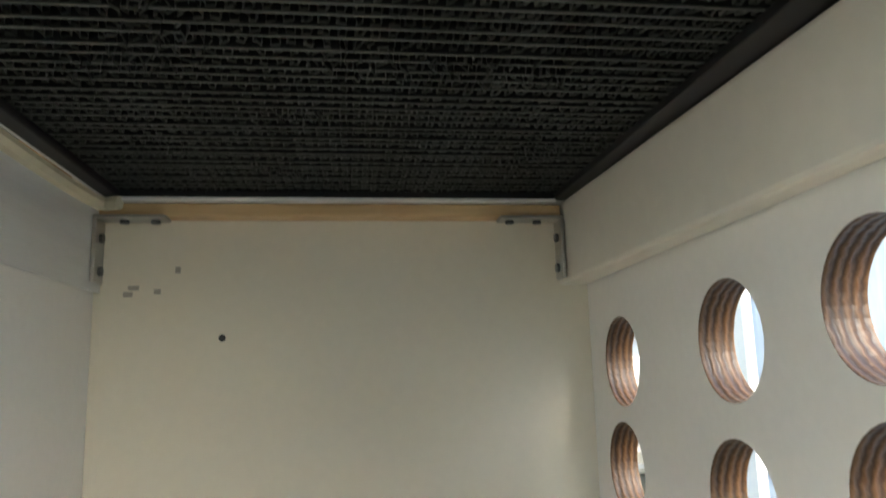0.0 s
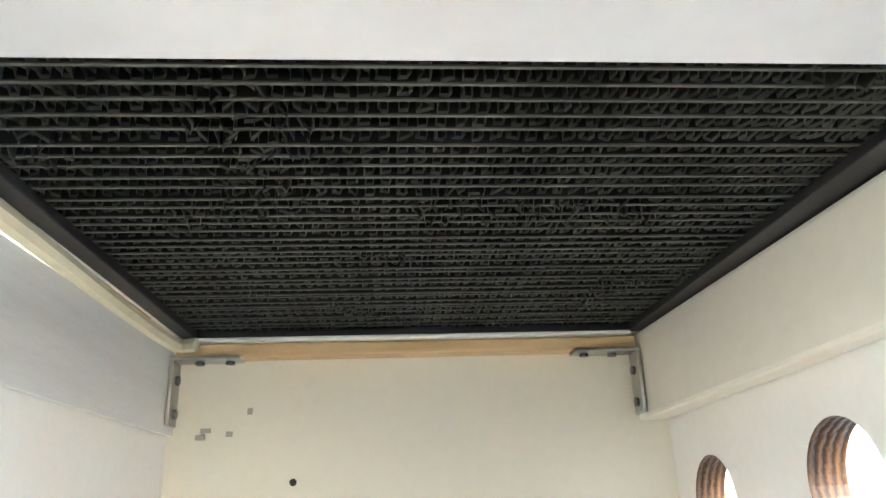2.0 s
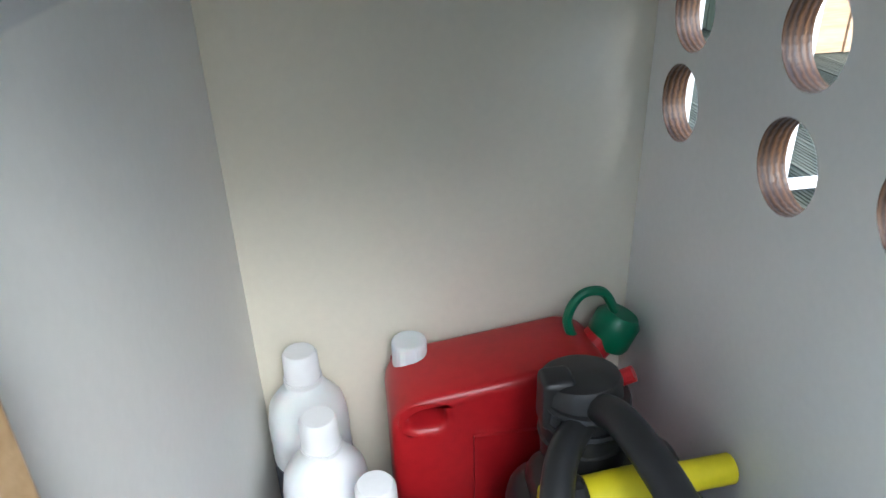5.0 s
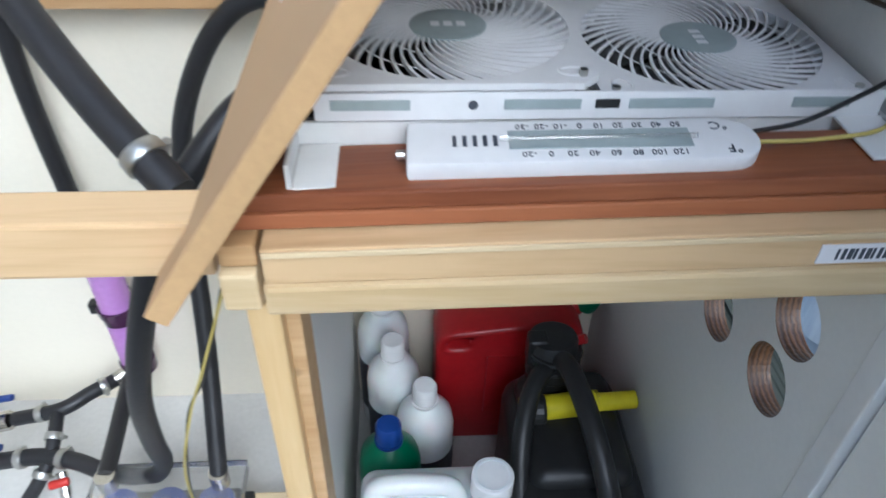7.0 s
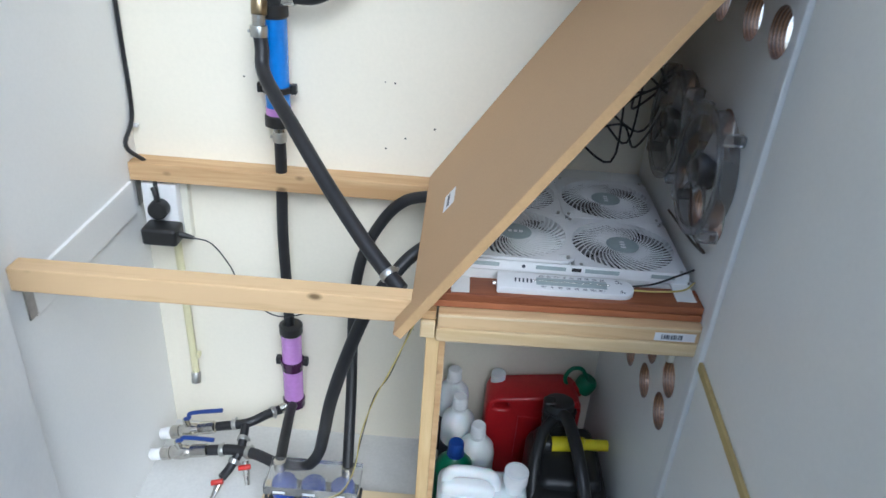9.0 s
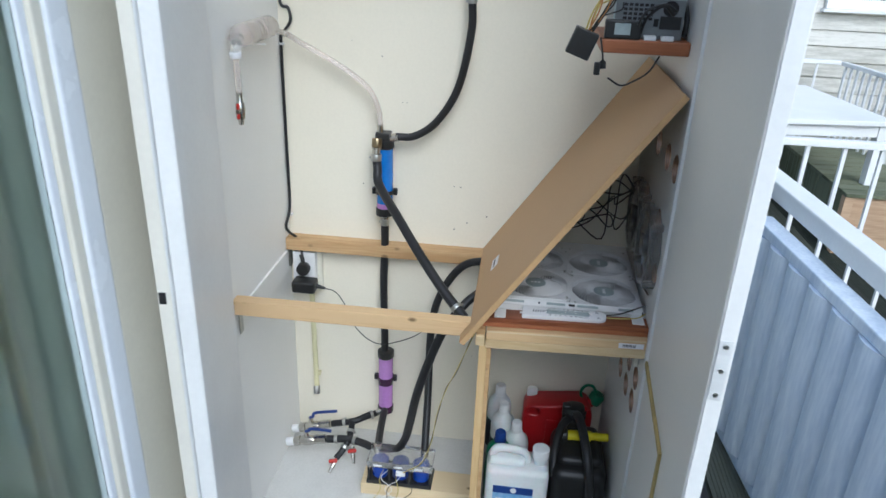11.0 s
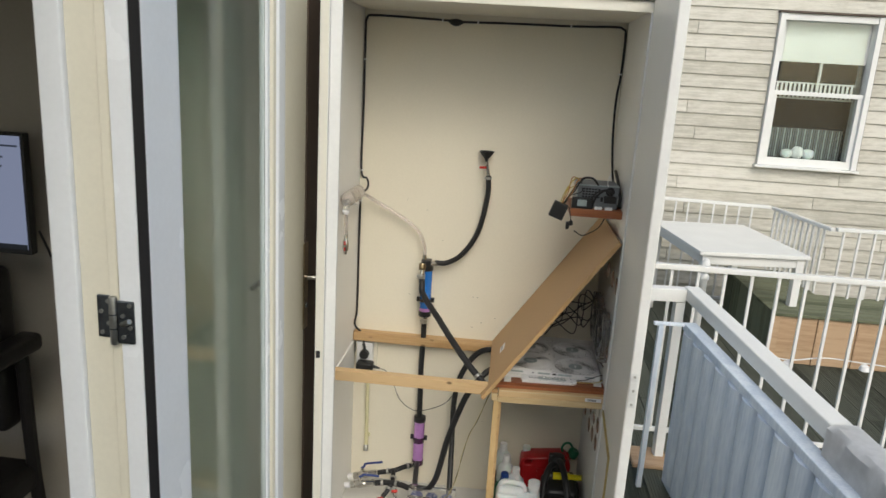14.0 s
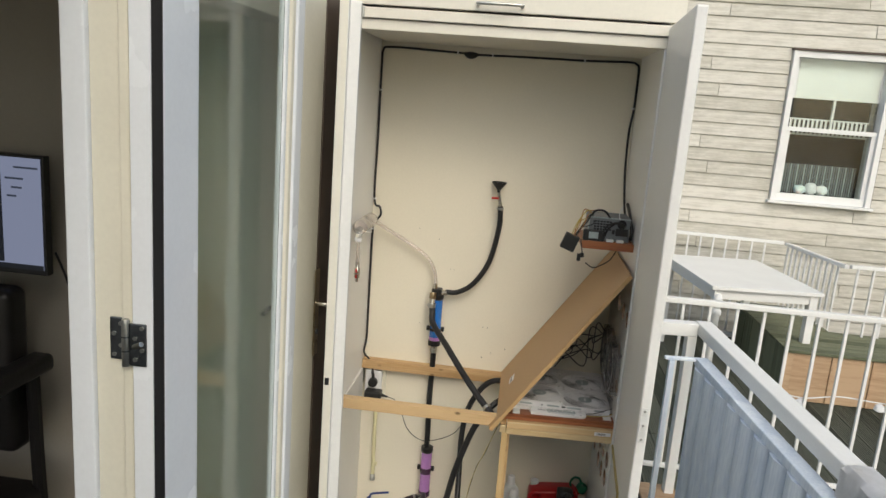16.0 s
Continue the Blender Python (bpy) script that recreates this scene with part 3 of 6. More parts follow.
# alternate faces: lit lower edge, shaded depth
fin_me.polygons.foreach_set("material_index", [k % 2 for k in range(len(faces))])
fins = new("fins", fin_me)
fins.parent = rad
fins.matrix_parent_inverse = rad.matrix_basis.inverted()
fins["kind"], fins["label"] = "stuff", "crumpled black cooling fins with dust"


FAN_GREY = material("grey_fan_blade", (0.2, 0.2, 0.2), 0.4, vary=0.1, scale=20, bump=0.02)


def make_fan():
    """One large case fan seen from its guard side, standing at the origin."""
    f = thing("cooling_fan", "white cooling fan with a spiral guard and grey hub", "fan", (0, 0, 0), "radiator fans")
    s = 0.0895
    b = bmesh.new()
    n = 48
    R = 0.084
    outer, inner = [], []
    for k in range(n):
        a = 2 * math.pi * (k + 0.5) / n
        c, d = math.cos(a), math.sin(a)
        t = s / max(abs(c), abs(d))
        px, py = c * t, d * t
        if abs(abs(px) - abs(py)) < 0.011:
            px, py = px * 0.975, py * 0.975
        outer.append((px, py))
        inner.append((c * R, d * R))
    z0, z1 = 0.032, 0.040
    rings = [[b.verts.new((x, y, z)) for x, y in ring] for ring, z in ((outer, z0), (outer, z1), (inner, z1), (inner, z0))]
    for q, w in zip(rings, rings[1:] + rings[:1]):
        for k in range(n):
            b.faces.new((q[k], q[(k + 1) % n], w[(k + 1) % n], w[k]))
    part("top_frame", b, WHITE_PLASTIC, f)
    b = bmesh.new()
    rings = [[b.verts.new((x * 0.995, y * 0.995, z)) for x, y in ring] for ring, z in ((outer, 0.0), (outer, 0.008), (inner, 0.008), (inner, 0.0))]
    for q, w in zip(rings, rings[1:] + rings[:1]):
        for k in range(n):
            b.faces.new((q[k], q[(k + 1) % n], w[(k + 1) % n], w[k]))
    part("bottom_frame", b, WHITE_PLASTIC, f)
    b = bmesh.new()
    m = 40
    lo = [b.verts.new((math.cos(2 * math.pi * k / m) * 0.0855, math.sin(2 * math.pi * k / m) * 0.0855, 0.008)) for k in range(m)]
    hi = [b.verts.new((v.co.x, v.co.y, 0.0325)) for v in lo]
    for k in range(m):
        b.faces.new((lo[k], lo[(k + 1) % m], hi[(k + 1) % m], hi[k]))
    part("shroud", b, WHITE_PLASTIC, f, "", True)
    # spiral guard bars
    b = bmesh.new()
    bars, seg = 44, 7
    prev = None
    for j in range(seg + 1):
        t = j / seg
        r = 0.026 + (R + 0.001 - 0.026) * t
        a = 1.15 * t - 0.25 * t * t
        h = 0.0009 + 0.0006 * t
        q = []
        for side, z in ((-1, 0.034), (1, 0.034), (1, 0.0395), (-1, 0.0395)):
            aa = a + side * h / r
            q.append(b.verts.new((math.cos(aa) * r, math.sin(aa) * r, z)))
        if prev:
            for e in range(4):
                b.faces.new((prev[e], prev[(e + 1) % 4], q[(e + 1) % 4], q[e]))
        prev = q
    bar_me = mesh_of("guard_bar", b, WHITE_PLASTIC)
    for k in range(bars):
        o = new("guard_bar", bar_me)
        o.matrix_basis = Matrix.Rotation(2 * math.pi * k / bars, 4, 'Z')
        o.parent = f
    for rr in (0.045, 0.066):
        part("guard_ring", tube([(math.cos(2 * math.pi * k / 40) * rr, math.sin(2 * math.pi * k / 40) * rr, 0.0345) for k in range(41)], 0.0007, 5, 1, None, False), WHITE_PLASTIC, f)
    part("hub", cyl((0, 0, 0.033), (0, 0, 0.0408), 0.027, n=32, bevel=0.001), GREY_DISC, f, "grey hub label", True)
    for k in range(3):
        part("label_mark", box(-0.012 + k * 0.009, -0.006 + k * 0.009, -0.004, 0.004, 0.0408, 0.0411, 0), WHITE_PLASTIC, f)
    b = bmesh.new()
    b.faces.new([b.verts.new((math.cos(tw) * r, math.sin(tw) * r, z)) for r, tw, z in ((0.025, 0, 0.026), (0.080, 0.12, 0.027), (0.080, 0.62, 0.012), (0.025, 0.5, 0.010))])
    bmesh.ops.solidify(b, geom=list(b.faces), thickness=0.0015)
    blade_me = mesh_of("blade", b, FAN_GREY)
    for k in range(9):
        o = new("blade", blade_me)
        o.matrix_basis = Matrix.Rotation(2 * math.pi * k / 9, 4, 'Z')
        o.parent = f
    for sx in (-1, 1):
        for sy in (-1, 1):
            x, y = sx * 0.079, sy * 0.079
            part("standoff", cyl((x, y, 0.008), (x, y, 0.032), 0.004, n=10), STEEL, f, "steel screw")
            ring = bmesh.new()
            tube([(x * 0.93 + math.cos(2 * math.pi * k / 16) * 0.0085, y * 0.93 + math.sin(2 * math.pi * k / 16) * 0.006, 0.0405) for k in range(17)], 0.0014, 5, 1, ring, False)
            part("lug", ring, WHITE_PLASTIC, f)
            part("screw", cyl((x, y, 0.04), (x, y, 0.0475), 0.0028, n=10), STEEL, f, "steel screw")
    return f


fan = make_fan()
FAN_AT = [(0.776, 0.139), (0.9565, 0.139), (0.776, 0.3195), (0.9565, 0.3195)]
for k, (x, y) in enumerate(FAN_AT):
    m = Matrix.Translation((x, y, RZ1 + 0.0015)) @ Matrix.Rotation(radians((0, 90, 180, 270)[k]), 4, 'Z') @ Matrix.Diagonal((1, 1, 0.56, 1))
    if k == 0:
        fan.matrix_basis = m
    else:
        copy_thing(fan, m)
mount = thing("mounting_bracket", "white folded mounting bracket on the hardwood shelf", "bracket", (0.69, 0.03, 0.829), "white brackets")
part("leg", box(0.679, 0.705, -0.003, 0.0455, 0.829, 0.8315, 0.001), WHITE_PAINT, mount)
part("side_flange", box(0.676, 0.6788, -0.002, 0.0465, 0.829, 0.846, 0.0008), WHITE_PAINT, mount)
mount2 = thing("mounting_bracket", "white folded mounting bracket on the hardwood shelf", "bracket", (1.03, 0.03, 0.836), "white brackets")
part("leg", box(1.016, 1.046, -0.004, 0.0455, 0.8457, 0.848, 0.001), WHITE_PAINT, mount2)

# narrow front strip of the fan bank with its label, slots and cable gap
strip = thing("fan_front_strip", "white front strip of the fan bank with grey slots", "trim", (0.86, 0.047, 0.848))
part("strip", box(0.690, 1.044, 0.0445, 0.0465, 0.8475, 0.866, 0.0006), WHITE_PLASTIC, strip)
for x0, x1 in ((0.700, 0.748), (0.805, 0.852), (0.882, 0.935), (0.985, 1.022)):
    part("slot", box(x0, x1, 0.0436, 0.0444, 0.855, 0.8615, 0), GREY_DISC, strip, "grey slot")
part("cable_gap", box(0.861, 0.876, 0.0432, 0.0444, 0.8555, 0.8615, 0.0005), BLACK, strip, "dark cable gap")
part("mark", cyl((0.786, 0.0444, 0.858), (0.786, 0.0436, 0.858), 0.003, n=12), INK, strip)

# thermometer leaning on the radiator case
m_th = Matrix.Translation((0.850, 0.0165, 0.8445)) @ Matrix.Rotation(radians(-1.6), 4, 'Y') @ Matrix.Rotation(radians(-1.8), 4, 'Z') @ Matrix.Rotation(radians(6), 4, 'X')
FLIP = Matrix.Rotation(math.pi, 4, 'Z')
thermo = thing("thermometer", "white plastic garden thermometer lying against the radiator", "thermometer", (0.853, 0.02, 0.836))
tb = bmesh.new()
box(-0.105, 0.085, -0.020, 0.020, -0.0075, 0.006, 0.003, tb)
cyl((0.084, 0, -0.007), (0.084, 0, 0.0055), 0.0195, n=28, bm=tb, bevel=0.002)
bmesh.ops.transform(tb, matrix=m_th, verts=tb.verts)
part("body", tb, WHITE_PLASTIC, thermo, "", True)
part("scale_plate", box(-0.045, 0.062, -0.0085, 0.0085, 0.0061, 0.0068, 0, None, m_th), GREY_DISC, thermo, "pale grey scale plate")
tg = bmesh.new()
tube([(-0.05, 0, 0.0075), (0.066, 0, 0.0075)], 0.0016, 8, 1, tg, False)
bmesh.ops.transform(tg, matrix=m_th, verts=tg.verts)
part("glass_stem", tg, CLEAR, thermo, "glass stem")
for k in range(5):
    part("vent_slot", box(-0.078 + k * 0.006, -0.0755 + k * 0.006, -0.005, 0.005, 0.0061, 0.0064, 0, None, m_th), INK, thermo)
for k, s in enumerate(("-30", "-20", "-10", "0", "10", "20", "30", "40", "50")):
    words("numeral", s, 0.0065, m_th @ Matrix.Translation((-0.036 + k * 0.0115, 0.013, 0.0063)) @ FLIP, INK, thermo)
for k, s in enumerate(("-20", "0", "20", "40", "60", "80", "100", "120")):
    words("numeral", s, 0.0065, m_th @ Matrix.Translation((-0.034 + k * 0.0125, -0.013, 0.0063)) @ FLIP, INK, thermo)
words("numeral", "°C", 0.010, m_th @ Matrix.Translation((0.081, 0.011, 0.0063)) @ FLIP, INK, thermo)
words("numeral", "°F", 0.010, m_th @ Matrix.Translation((0.085, -0.011, 0.0063)) @ FLIP, INK, thermo)
part("hook", cyl(m_th @ Vector((-0.106, 0, -0.003)), m_th @ Vector((-0.111, 0, -0.003)), 0.003, n=10), STEEL, thermo)
single("probe_cable", tube([(0.95, 0.022, 0.85), (0.985, 0.026, 0.855), (1.02, 0.036, 0.866), (1.05, 0.05, 0.872)], 0.0016, 6), BLACK, "thin black probe cable", "cable", smooth=True)
single("probe_cable", tube([(0.955, 0.018, 0.846), (0.99, 0.018, 0.847), (1.03, 0.02, 0.852), (1.052, 0.04, 0.855)], 0.0014, 6), YELLOW_WIRE, "thin yellow wire beside the thermometer", "cable", smooth=True)

# sloping baffle board
board = thing("baffle_board", "bare MDF board leaning as a sloping baffle", "board", (0.62, 0.23, 0.80))
part("sheet", slab_between((0.622, 0.2155, 0.803), (1.043, 0.2155, 1.417), 0.521, 0.015), [MDF], board)
part("foot", slab_between((0.599, -0.0245, 0.769), (0.6225, -0.0245, 0.8035), 0.041, 0.0149), [MDF], board, "foot of the board hooked in front of the rail")
part("cut_edge", slab_between((0.600, -0.0462, 0.7705), (1.042, -0.0462, 1.4155), 0.0012, 0.0142), MDF_EDGE, board, "rough sawn orange edge")
d_b = Vector((0.425, 0, 0.62)).normalized()
n_b = Vector((-d_b.z, 0, d_b.x))
m_bd = Matrix((Vector((0, 1, 0)), d_b, n_b)).transposed().to_4x4()
m_bd.translation = Vector((0.618, 0.235, 0.797)) + n_b * 0.0075
part("paper_label", box(-0.03, 0.028, 0.075, 0.105, 0.0002, 0.0008, 0, None, m_bd @ Matrix.Rotation(radians(4), 4, 'Z')), LABEL, board, "white paper label")
for k in range(4):
    part("print_bar", box(-0.022 + k * 0.011, -0.014 + k * 0.011, 0.084, 0.091, 0.0009, 0.0012, 0, None, m_bd @ Matrix.Rotation(radians(4), 4, 'Z')), INK, board)

DARK_LABEL = material("dark_blue_label", (0.05, 0.055, 0.075), 0.4, vary=0.2, scale=30, bump=0)


# ---- bottles and cans in the lower store ----
def bottle(x, y, h, body, cap, label, r=0.043, cap_r=0.017):
    t = thing("bottle", label, "bottle", (x, y, FZ), "coolant bottles")
    b = h - 0.035
    prof = [(r * 0.9, 0), (r, 0.006), (r, 0.03), (r * 0.985, 0.034), (r, 0.04), (r, b - 0.075), (r * 0.97, b - 0.07), (r, b - 0.064), (r, b - 0.045), (r * 0.92, b - 0.025),
            (r * 0.6, b - 0.008), (cap_r * 0.95, b), (cap_r * 0.9, b + 0.008)]
    part("body", lathe([(a, FZ + 0.001 + z) for a, z in prof], (x, y, 0), 28), body, t, "", True)
    if body is MILK:
        part("label", lathe([(r + 0.0006, 0.045), (r + 0.0006, b - 0.088)], (x, y, FZ), 28), DARK_LABEL, t, "dark printed label", True)
    cb = lathe([(cap_r, b), (cap_r * 1.03, b + 0.003), (cap_r, b + 0.03), (cap_r * 0.85, b + 0.034)], (x, y, FZ + 0.004), 20)
    part("cap", cb, cap, t, "", True)
    part("cap_ring", lathe([(cap_r * 1.12, b + 0.001), (cap_r * 1.12, b + 0.006)], (x, y, FZ + 0.002), 20), cap, t)


bottle(0.708, 0.438, 0.281, MILK, WHITE_PLASTIC, "milky white plastic bottle with a screw cap", 0.04)
bottle(0.724, 0.356, 0.268, MILK, WHITE_PLASTIC, "milky white plastic bottle with a screw cap", 0.04)
bottle(0.768, 0.286, 0.252, MILK, WHITE_PLASTIC, "milky white plastic bottle with a screw cap", 0.042)
bottle(0.7185, 0.216, 0.262, GREEN, BLUE_CAP, "green plastic bottle with a blue cap", 0.042)


def rounded(x0, x1, y0, y1, z0, z1, r, bm=None):
    b = box(x0, x1, y0, y1, z0, z1)
    bmesh.ops.bevel(b, geom=list(b.edges), offset=r, segments=5, profile=0.5, affect='EDGES')
    return join(bm, b)


can = thing("jerry_can", "white five litre plastic jerry can with a blue label", "jerry can", (0.775, 0.115, FZ))
part("body", rounded(0.684, 0.868, 0.062, 0.170, FZ + 0.001, 0.292, 0.02), MILK, can, "", True)
part("shoulder", rounded(0.690, 0.800, 0.085, 0.147, 0.270, 0.312, 0.016), MILK, can, "", True)
part("handle", tube([(0.705, 0.116, 0.285), (0.702, 0.116, 0.312), (0.716, 0.116, 0.328), (0.76, 0.116, 0.329), (0.792, 0.116, 0.320), (0.803, 0.116, 0.285)], 0.0125, 12, 8), MILK, can, "", True)
part("neck", cyl((0.84, 0.116, 0.288), (0.84, 0.116, 0.318), 0.019, n=24), MILK, can)
cap = part("cap", cyl((0.84, 0.116, 0.312), (0.84, 0.116, 0.343), 0.025, n=36, bevel=0.002), WHITE_PLASTIC, can, "ribbed white screw cap")
part("cap_ring", lathe([(0.0205, 0.0), (0.0205, 0.0012), (0.0185, 0.0012), (0.0185, 0.0)], (0.84, 0.116, 0.3431), 28, closed=True), MILK, cap)
part("label", box(0.708, 0.825, 0.0605, 0.0617, 0.075, 0.235, 0.0004), BLUE_LABEL, can, "blue printed label")
part("label_head", box(0.708, 0.825, 0.0596, 0.0604, 0.21, 0.235, 0), BLUE_CAP, can)
part("label_logo", cyl((0.768, 0.0602, 0.2225), (0.768, 0.0590, 0.2225), 0.009, n=20), LABEL, can)
for z, a, b_ in ((0.188, 0.718, 0.78), (0.18, 0.718, 0.80), (0.172, 0.718, 0.79), (0.128, 0.73, 0.8), (0.108, 0.735, 0.79)):
    part("print_bar", box(a, b_, 0.0598, 0.0604, z - 0.0025, z + 0.0025, 0), LABEL, can)

red = thing("fuel_can", "red plastic fuel can with a moulded handle and green spout", "fuel can", (0.9, 0.41, FZ))
def slotted_can(x0, x1, y0, y1, z0, z1, slot, rise):
    """A flat can body, its top rising along x, with a hand slot cut through near one end."""
    bm = bmesh.new()
    n = 14
    outline = []
    for cx, cz, a0, r in ((x1 - 0.03, z0 + 0.03, -90, 0.03), (x1 - 0.045, z1 + rise - 0.045, 0, 0.045), (x0 + 0.035, z1 - 0.035, 90, 0.035), (x0 + 0.03, z0 + 0.03, 180, 0.03)):
        outline += [(cx + r * math.cos(radians(a0 + 90 * k / 5)), cz + r * math.sin(radians(a0 + 90 * k / 5))) for k in range(6)]
    sx, sz, sw, sh = slot
    hole = [(sx + sw * math.copysign(abs(math.cos(2 * math.pi * k / n)) ** 0.6, math.cos(2 * math.pi * k / n)), sz + sh * math.copysign(abs(math.sin(2 * math.pi * k / n)) ** 0.6, math.sin(2 * math.pi * k / n))) for k in range(n)]
    edges = []
    for ring in (outline, hole):
        vs = [bm.verts.new((x, y0, z)) for x, z in ring]
        edges += [bm.edges.new((vs[i], vs[(i + 1) % len(vs)])) for i in range(len(vs))]
    bmesh.ops.triangle_fill(bm, edges=edges, use_beauty=True, use_dissolve=False)
    ext = bmesh.ops.extrude_face_region(bm, geom=list(bm.faces))
    bmesh.ops.translate(bm, vec=(0, y1 - y0, 0), verts=[g for g in ext["geom"] if isinstance(g, bmesh.types.BMVert)])
    rim = [e for e in bm.edges if len(e.link_faces) == 2 and e.calc_face_angle(0) > 1.2]
    bmesh.ops.bevel(bm, geom=rim, offset=0.009, segments=3, profile=0.5, affect='EDGES')
    return bm


part("body", slotted_can(0.788, 1.012, 0.375, 0.468, FZ + 0.001, 0.302, (0.822, 0.278, 0.018, 0.011), 0.018), RED, red, "", True)
part("recess_frame", lathe([(0.0, 0), (0.0745, 0), (0.0745, 0.004), (0.068, 0.004), (0.0, 0.0005)], (0.917, 0.3742, 0.19), 4, m=Matrix.Rotation(radians(90), 4, 'X') @ Matrix.Diagonal((0.98, 1.22, 1, 1)) @ Matrix.Rotation(radians(45), 4, 'Z')), RED, red, "raised moulded border", True)
part("vent_neck", cyl((0.815, 0.452, 0.26), (0.815, 0.452, 0.318), 0.018, n=20, bevel=0.003), MILK, red, "pale vent cap")
part("spout_neck", cyl((0.99, 0.436, 0.28), (1.012, 0.44, 0.302), 0.018, n=20), RED, red)
part("spout_cap", lathe([(0.022, 0), (0.024, 0.006), (0.024, 0.03), (0.018, 0.038)], (1.018, 0.442, 0.294), 24, m=Matrix.Rotation(radians(24), 4, 'Y')), GREEN, red, "green screw cap", True)
part("cap_strap", tube([(0.982, 0.43, 0.305), (0.972, 0.432, 0.335), (0.985, 0.434, 0.36), (1.008, 0.436, 0.36), (1.024, 0.438, 0.335)], 0.005, 8), GREEN, red, "green retaining strap", True)

blk = thing("fuel_can", "black plastic jerry can with a yellow pouring spout", "fuel can", (0.955, 0.2, FZ))
part("body", rounded(0.878, 1.04, 0.09, 0.325, FZ + 0.001, 0.282, 0.032), BLACK, blk, "", True)
part("shoulder", rounded(0.893, 1.025, 0.13, 0.31, 0.255, 0.302, 0.022), BLACK, blk, "", True)
part("cap", cyl((0.944, 0.292, 0.285), (0.940, 0.305, 0.372), 0.036, 0.034, 24, bevel=0.007), BLACK, blk, "black ribbed cap", True)
part("cap_lug", rounded(0.905, 0.932, 0.285, 0.312, 0.33, 0.378, 0.006), BLACK, blk, "", True)
for k in range(3):
    part("cap_rib", lathe([(0.036, 0), (0.0375, 0.003), (0.036, 0.006)], (0.943, 0.298, 0.315 + k * 0.018), 24), BLACK, blk)
part("handle", tube([(0.945, 0.29, 0.35), (0.952, 0.24, 0.372), (0.962, 0.17, 0.366), (0.974, 0.105, 0.328), (0.985, 0.072, 0.262), (0.988, 0.08, 0.19)], 0.0135, 12, 8), BLACK, blk, "", True)
part("side_strap", tube([(0.935, 0.28, 0.345), (0.905, 0.24, 0.338), (0.886, 0.18, 0.30), (0.882, 0.12, 0.24)], 0.013, 10, 8), BLACK, blk, "", True)
sp = part("spout", tube([(0.893, 0.232, 0.306), (0.95, 0.238, 0.306), (0.99, 0.241, 0.306), (0.995, 0.242, 0.306), (1.048, 0.245, 0.306)], lambda t: 0.0175 if t < 0.62 else 0.0175 - 0.005 * min(1, (t - 0.62) * 6), 14, 6), YELLOW, blk, "yellow pouring spout", True)
part("spout_collar", lathe([(0.019, 0), (0.022, 0.003), (0.022, 0.018), (0.019, 0.022)], (0.902, 0.233, 0.306), 20, m=Matrix.Rotation(radians(88), 4, 'Y')), BLACK, sp)
part("red_tag", cyl((0.975, 0.305, 0.36), (0.985, 0.302, 0.366), 0.007, n=12), RED, blk, "small red plug")

# ---- the loop: reservoirs, hoses, valves, pumps ----
def hose(pts, r, label, mat=HOSE, cat="hose"):
    return single("hose", tube(pts, r, 14, 8), mat, label, cat, "coolant hoses", smooth=True)


def clamp(p, d, r, parent, w=0.011):
    p, d = Vector(p), Vector(d).normalized()
    c = part("hose_clamp", cyl(p - d * w / 2, p + d * w / 2, r, n=20, bevel=0.0008), STEEL, parent, "steel hose clamp", True)
    s = frame_of(d) @ Vector((1, 0, 0))
    part("clamp_screw", cyl(p + s * (r + 0.001) - d.cross(s) * 0.007, p + s * (r + 0.001) + d.cross(s) * 0.007, 0.0032, n=8), STEEL, c)


def reservoir(x, y, z0, z1, r, mat, label, low=None):
    t = thing("reservoir", label, "reservoir", (x, y, z0))
    part("tube_body", cyl((x, y, z0 + 0.028), (x, y, z1 - 0.028), r, n=28), mat, t, "", True)
    if low:
        part("fluid_line", cyl((x, y, z0 + 0.026), (x, y, z0 + 0.042), r + 0.0006, n=28), low, t, "", True)
    part("end_cap", lathe([(r * 0.9, 0), (r + 0.003, 0.003), (r + 0.003, 0.024), (r * 0.95, 0.029)], (x, y, z0), 28), DARK_FLUID if low is None else BLACK, t, "dark end cap", True)
    part("end_cap", lathe([(r * 0.95, -0.029), (r + 0.003, -0.024), (r + 0.003, -0.003), (r * 0.9, 0)], (x, y, z1), 28), BLACK, t, "black end cap", True)
    return t


def clip_on(t, x, y, z, r, band=None):
    part("mounting_clip", lathe([(r + 0.0008, -0.006), (r + 0.004, -0.006), (r + 0.004, 0.006), (r + 0.0008, 0.006)], (x, y, z), 24, closed=True), band or BLACK, t, "dark mounting clip band", True)
    part("clip_block", box(x - 0.012, x + 0.012, y + r, D - 0.0005, z - 0.009, z + 0.009, 0.002), BLACK, t)
    for s in (-1, 1):
        part("clip_ear", box(x + s * (r + 0.008) - 0.006, x + s * (r + 0.008) + 0.006, y - 0.008, y + 0.008, z - 0.009, z + 0.011, 0.003), BLACK, t)


RXx, RYy = 0.306, 0.449
blue_res = reservoir(RXx, RYy, 0.904, 1.146, 0.0245, BLUE_FLUID, "blue filled tube reservoir on the back panel", PURPLE_FLUID)
clip_on(blue_res, RXx, RYy, 0.982, 0.025)
part("manifold", box(RXx - 0.026, RXx + 0.018, RYy - 0.022, RYy + 0.02, 1.128, 1.168, 0.004), BLACK, blue_res, "black port block")
part("port", cyl((RXx - 0.012, RYy - 0.01, 1.165), (RXx - 0.012, RYy - 0.01, 1.19), 0.009, n=16), CHROME, blue_res)
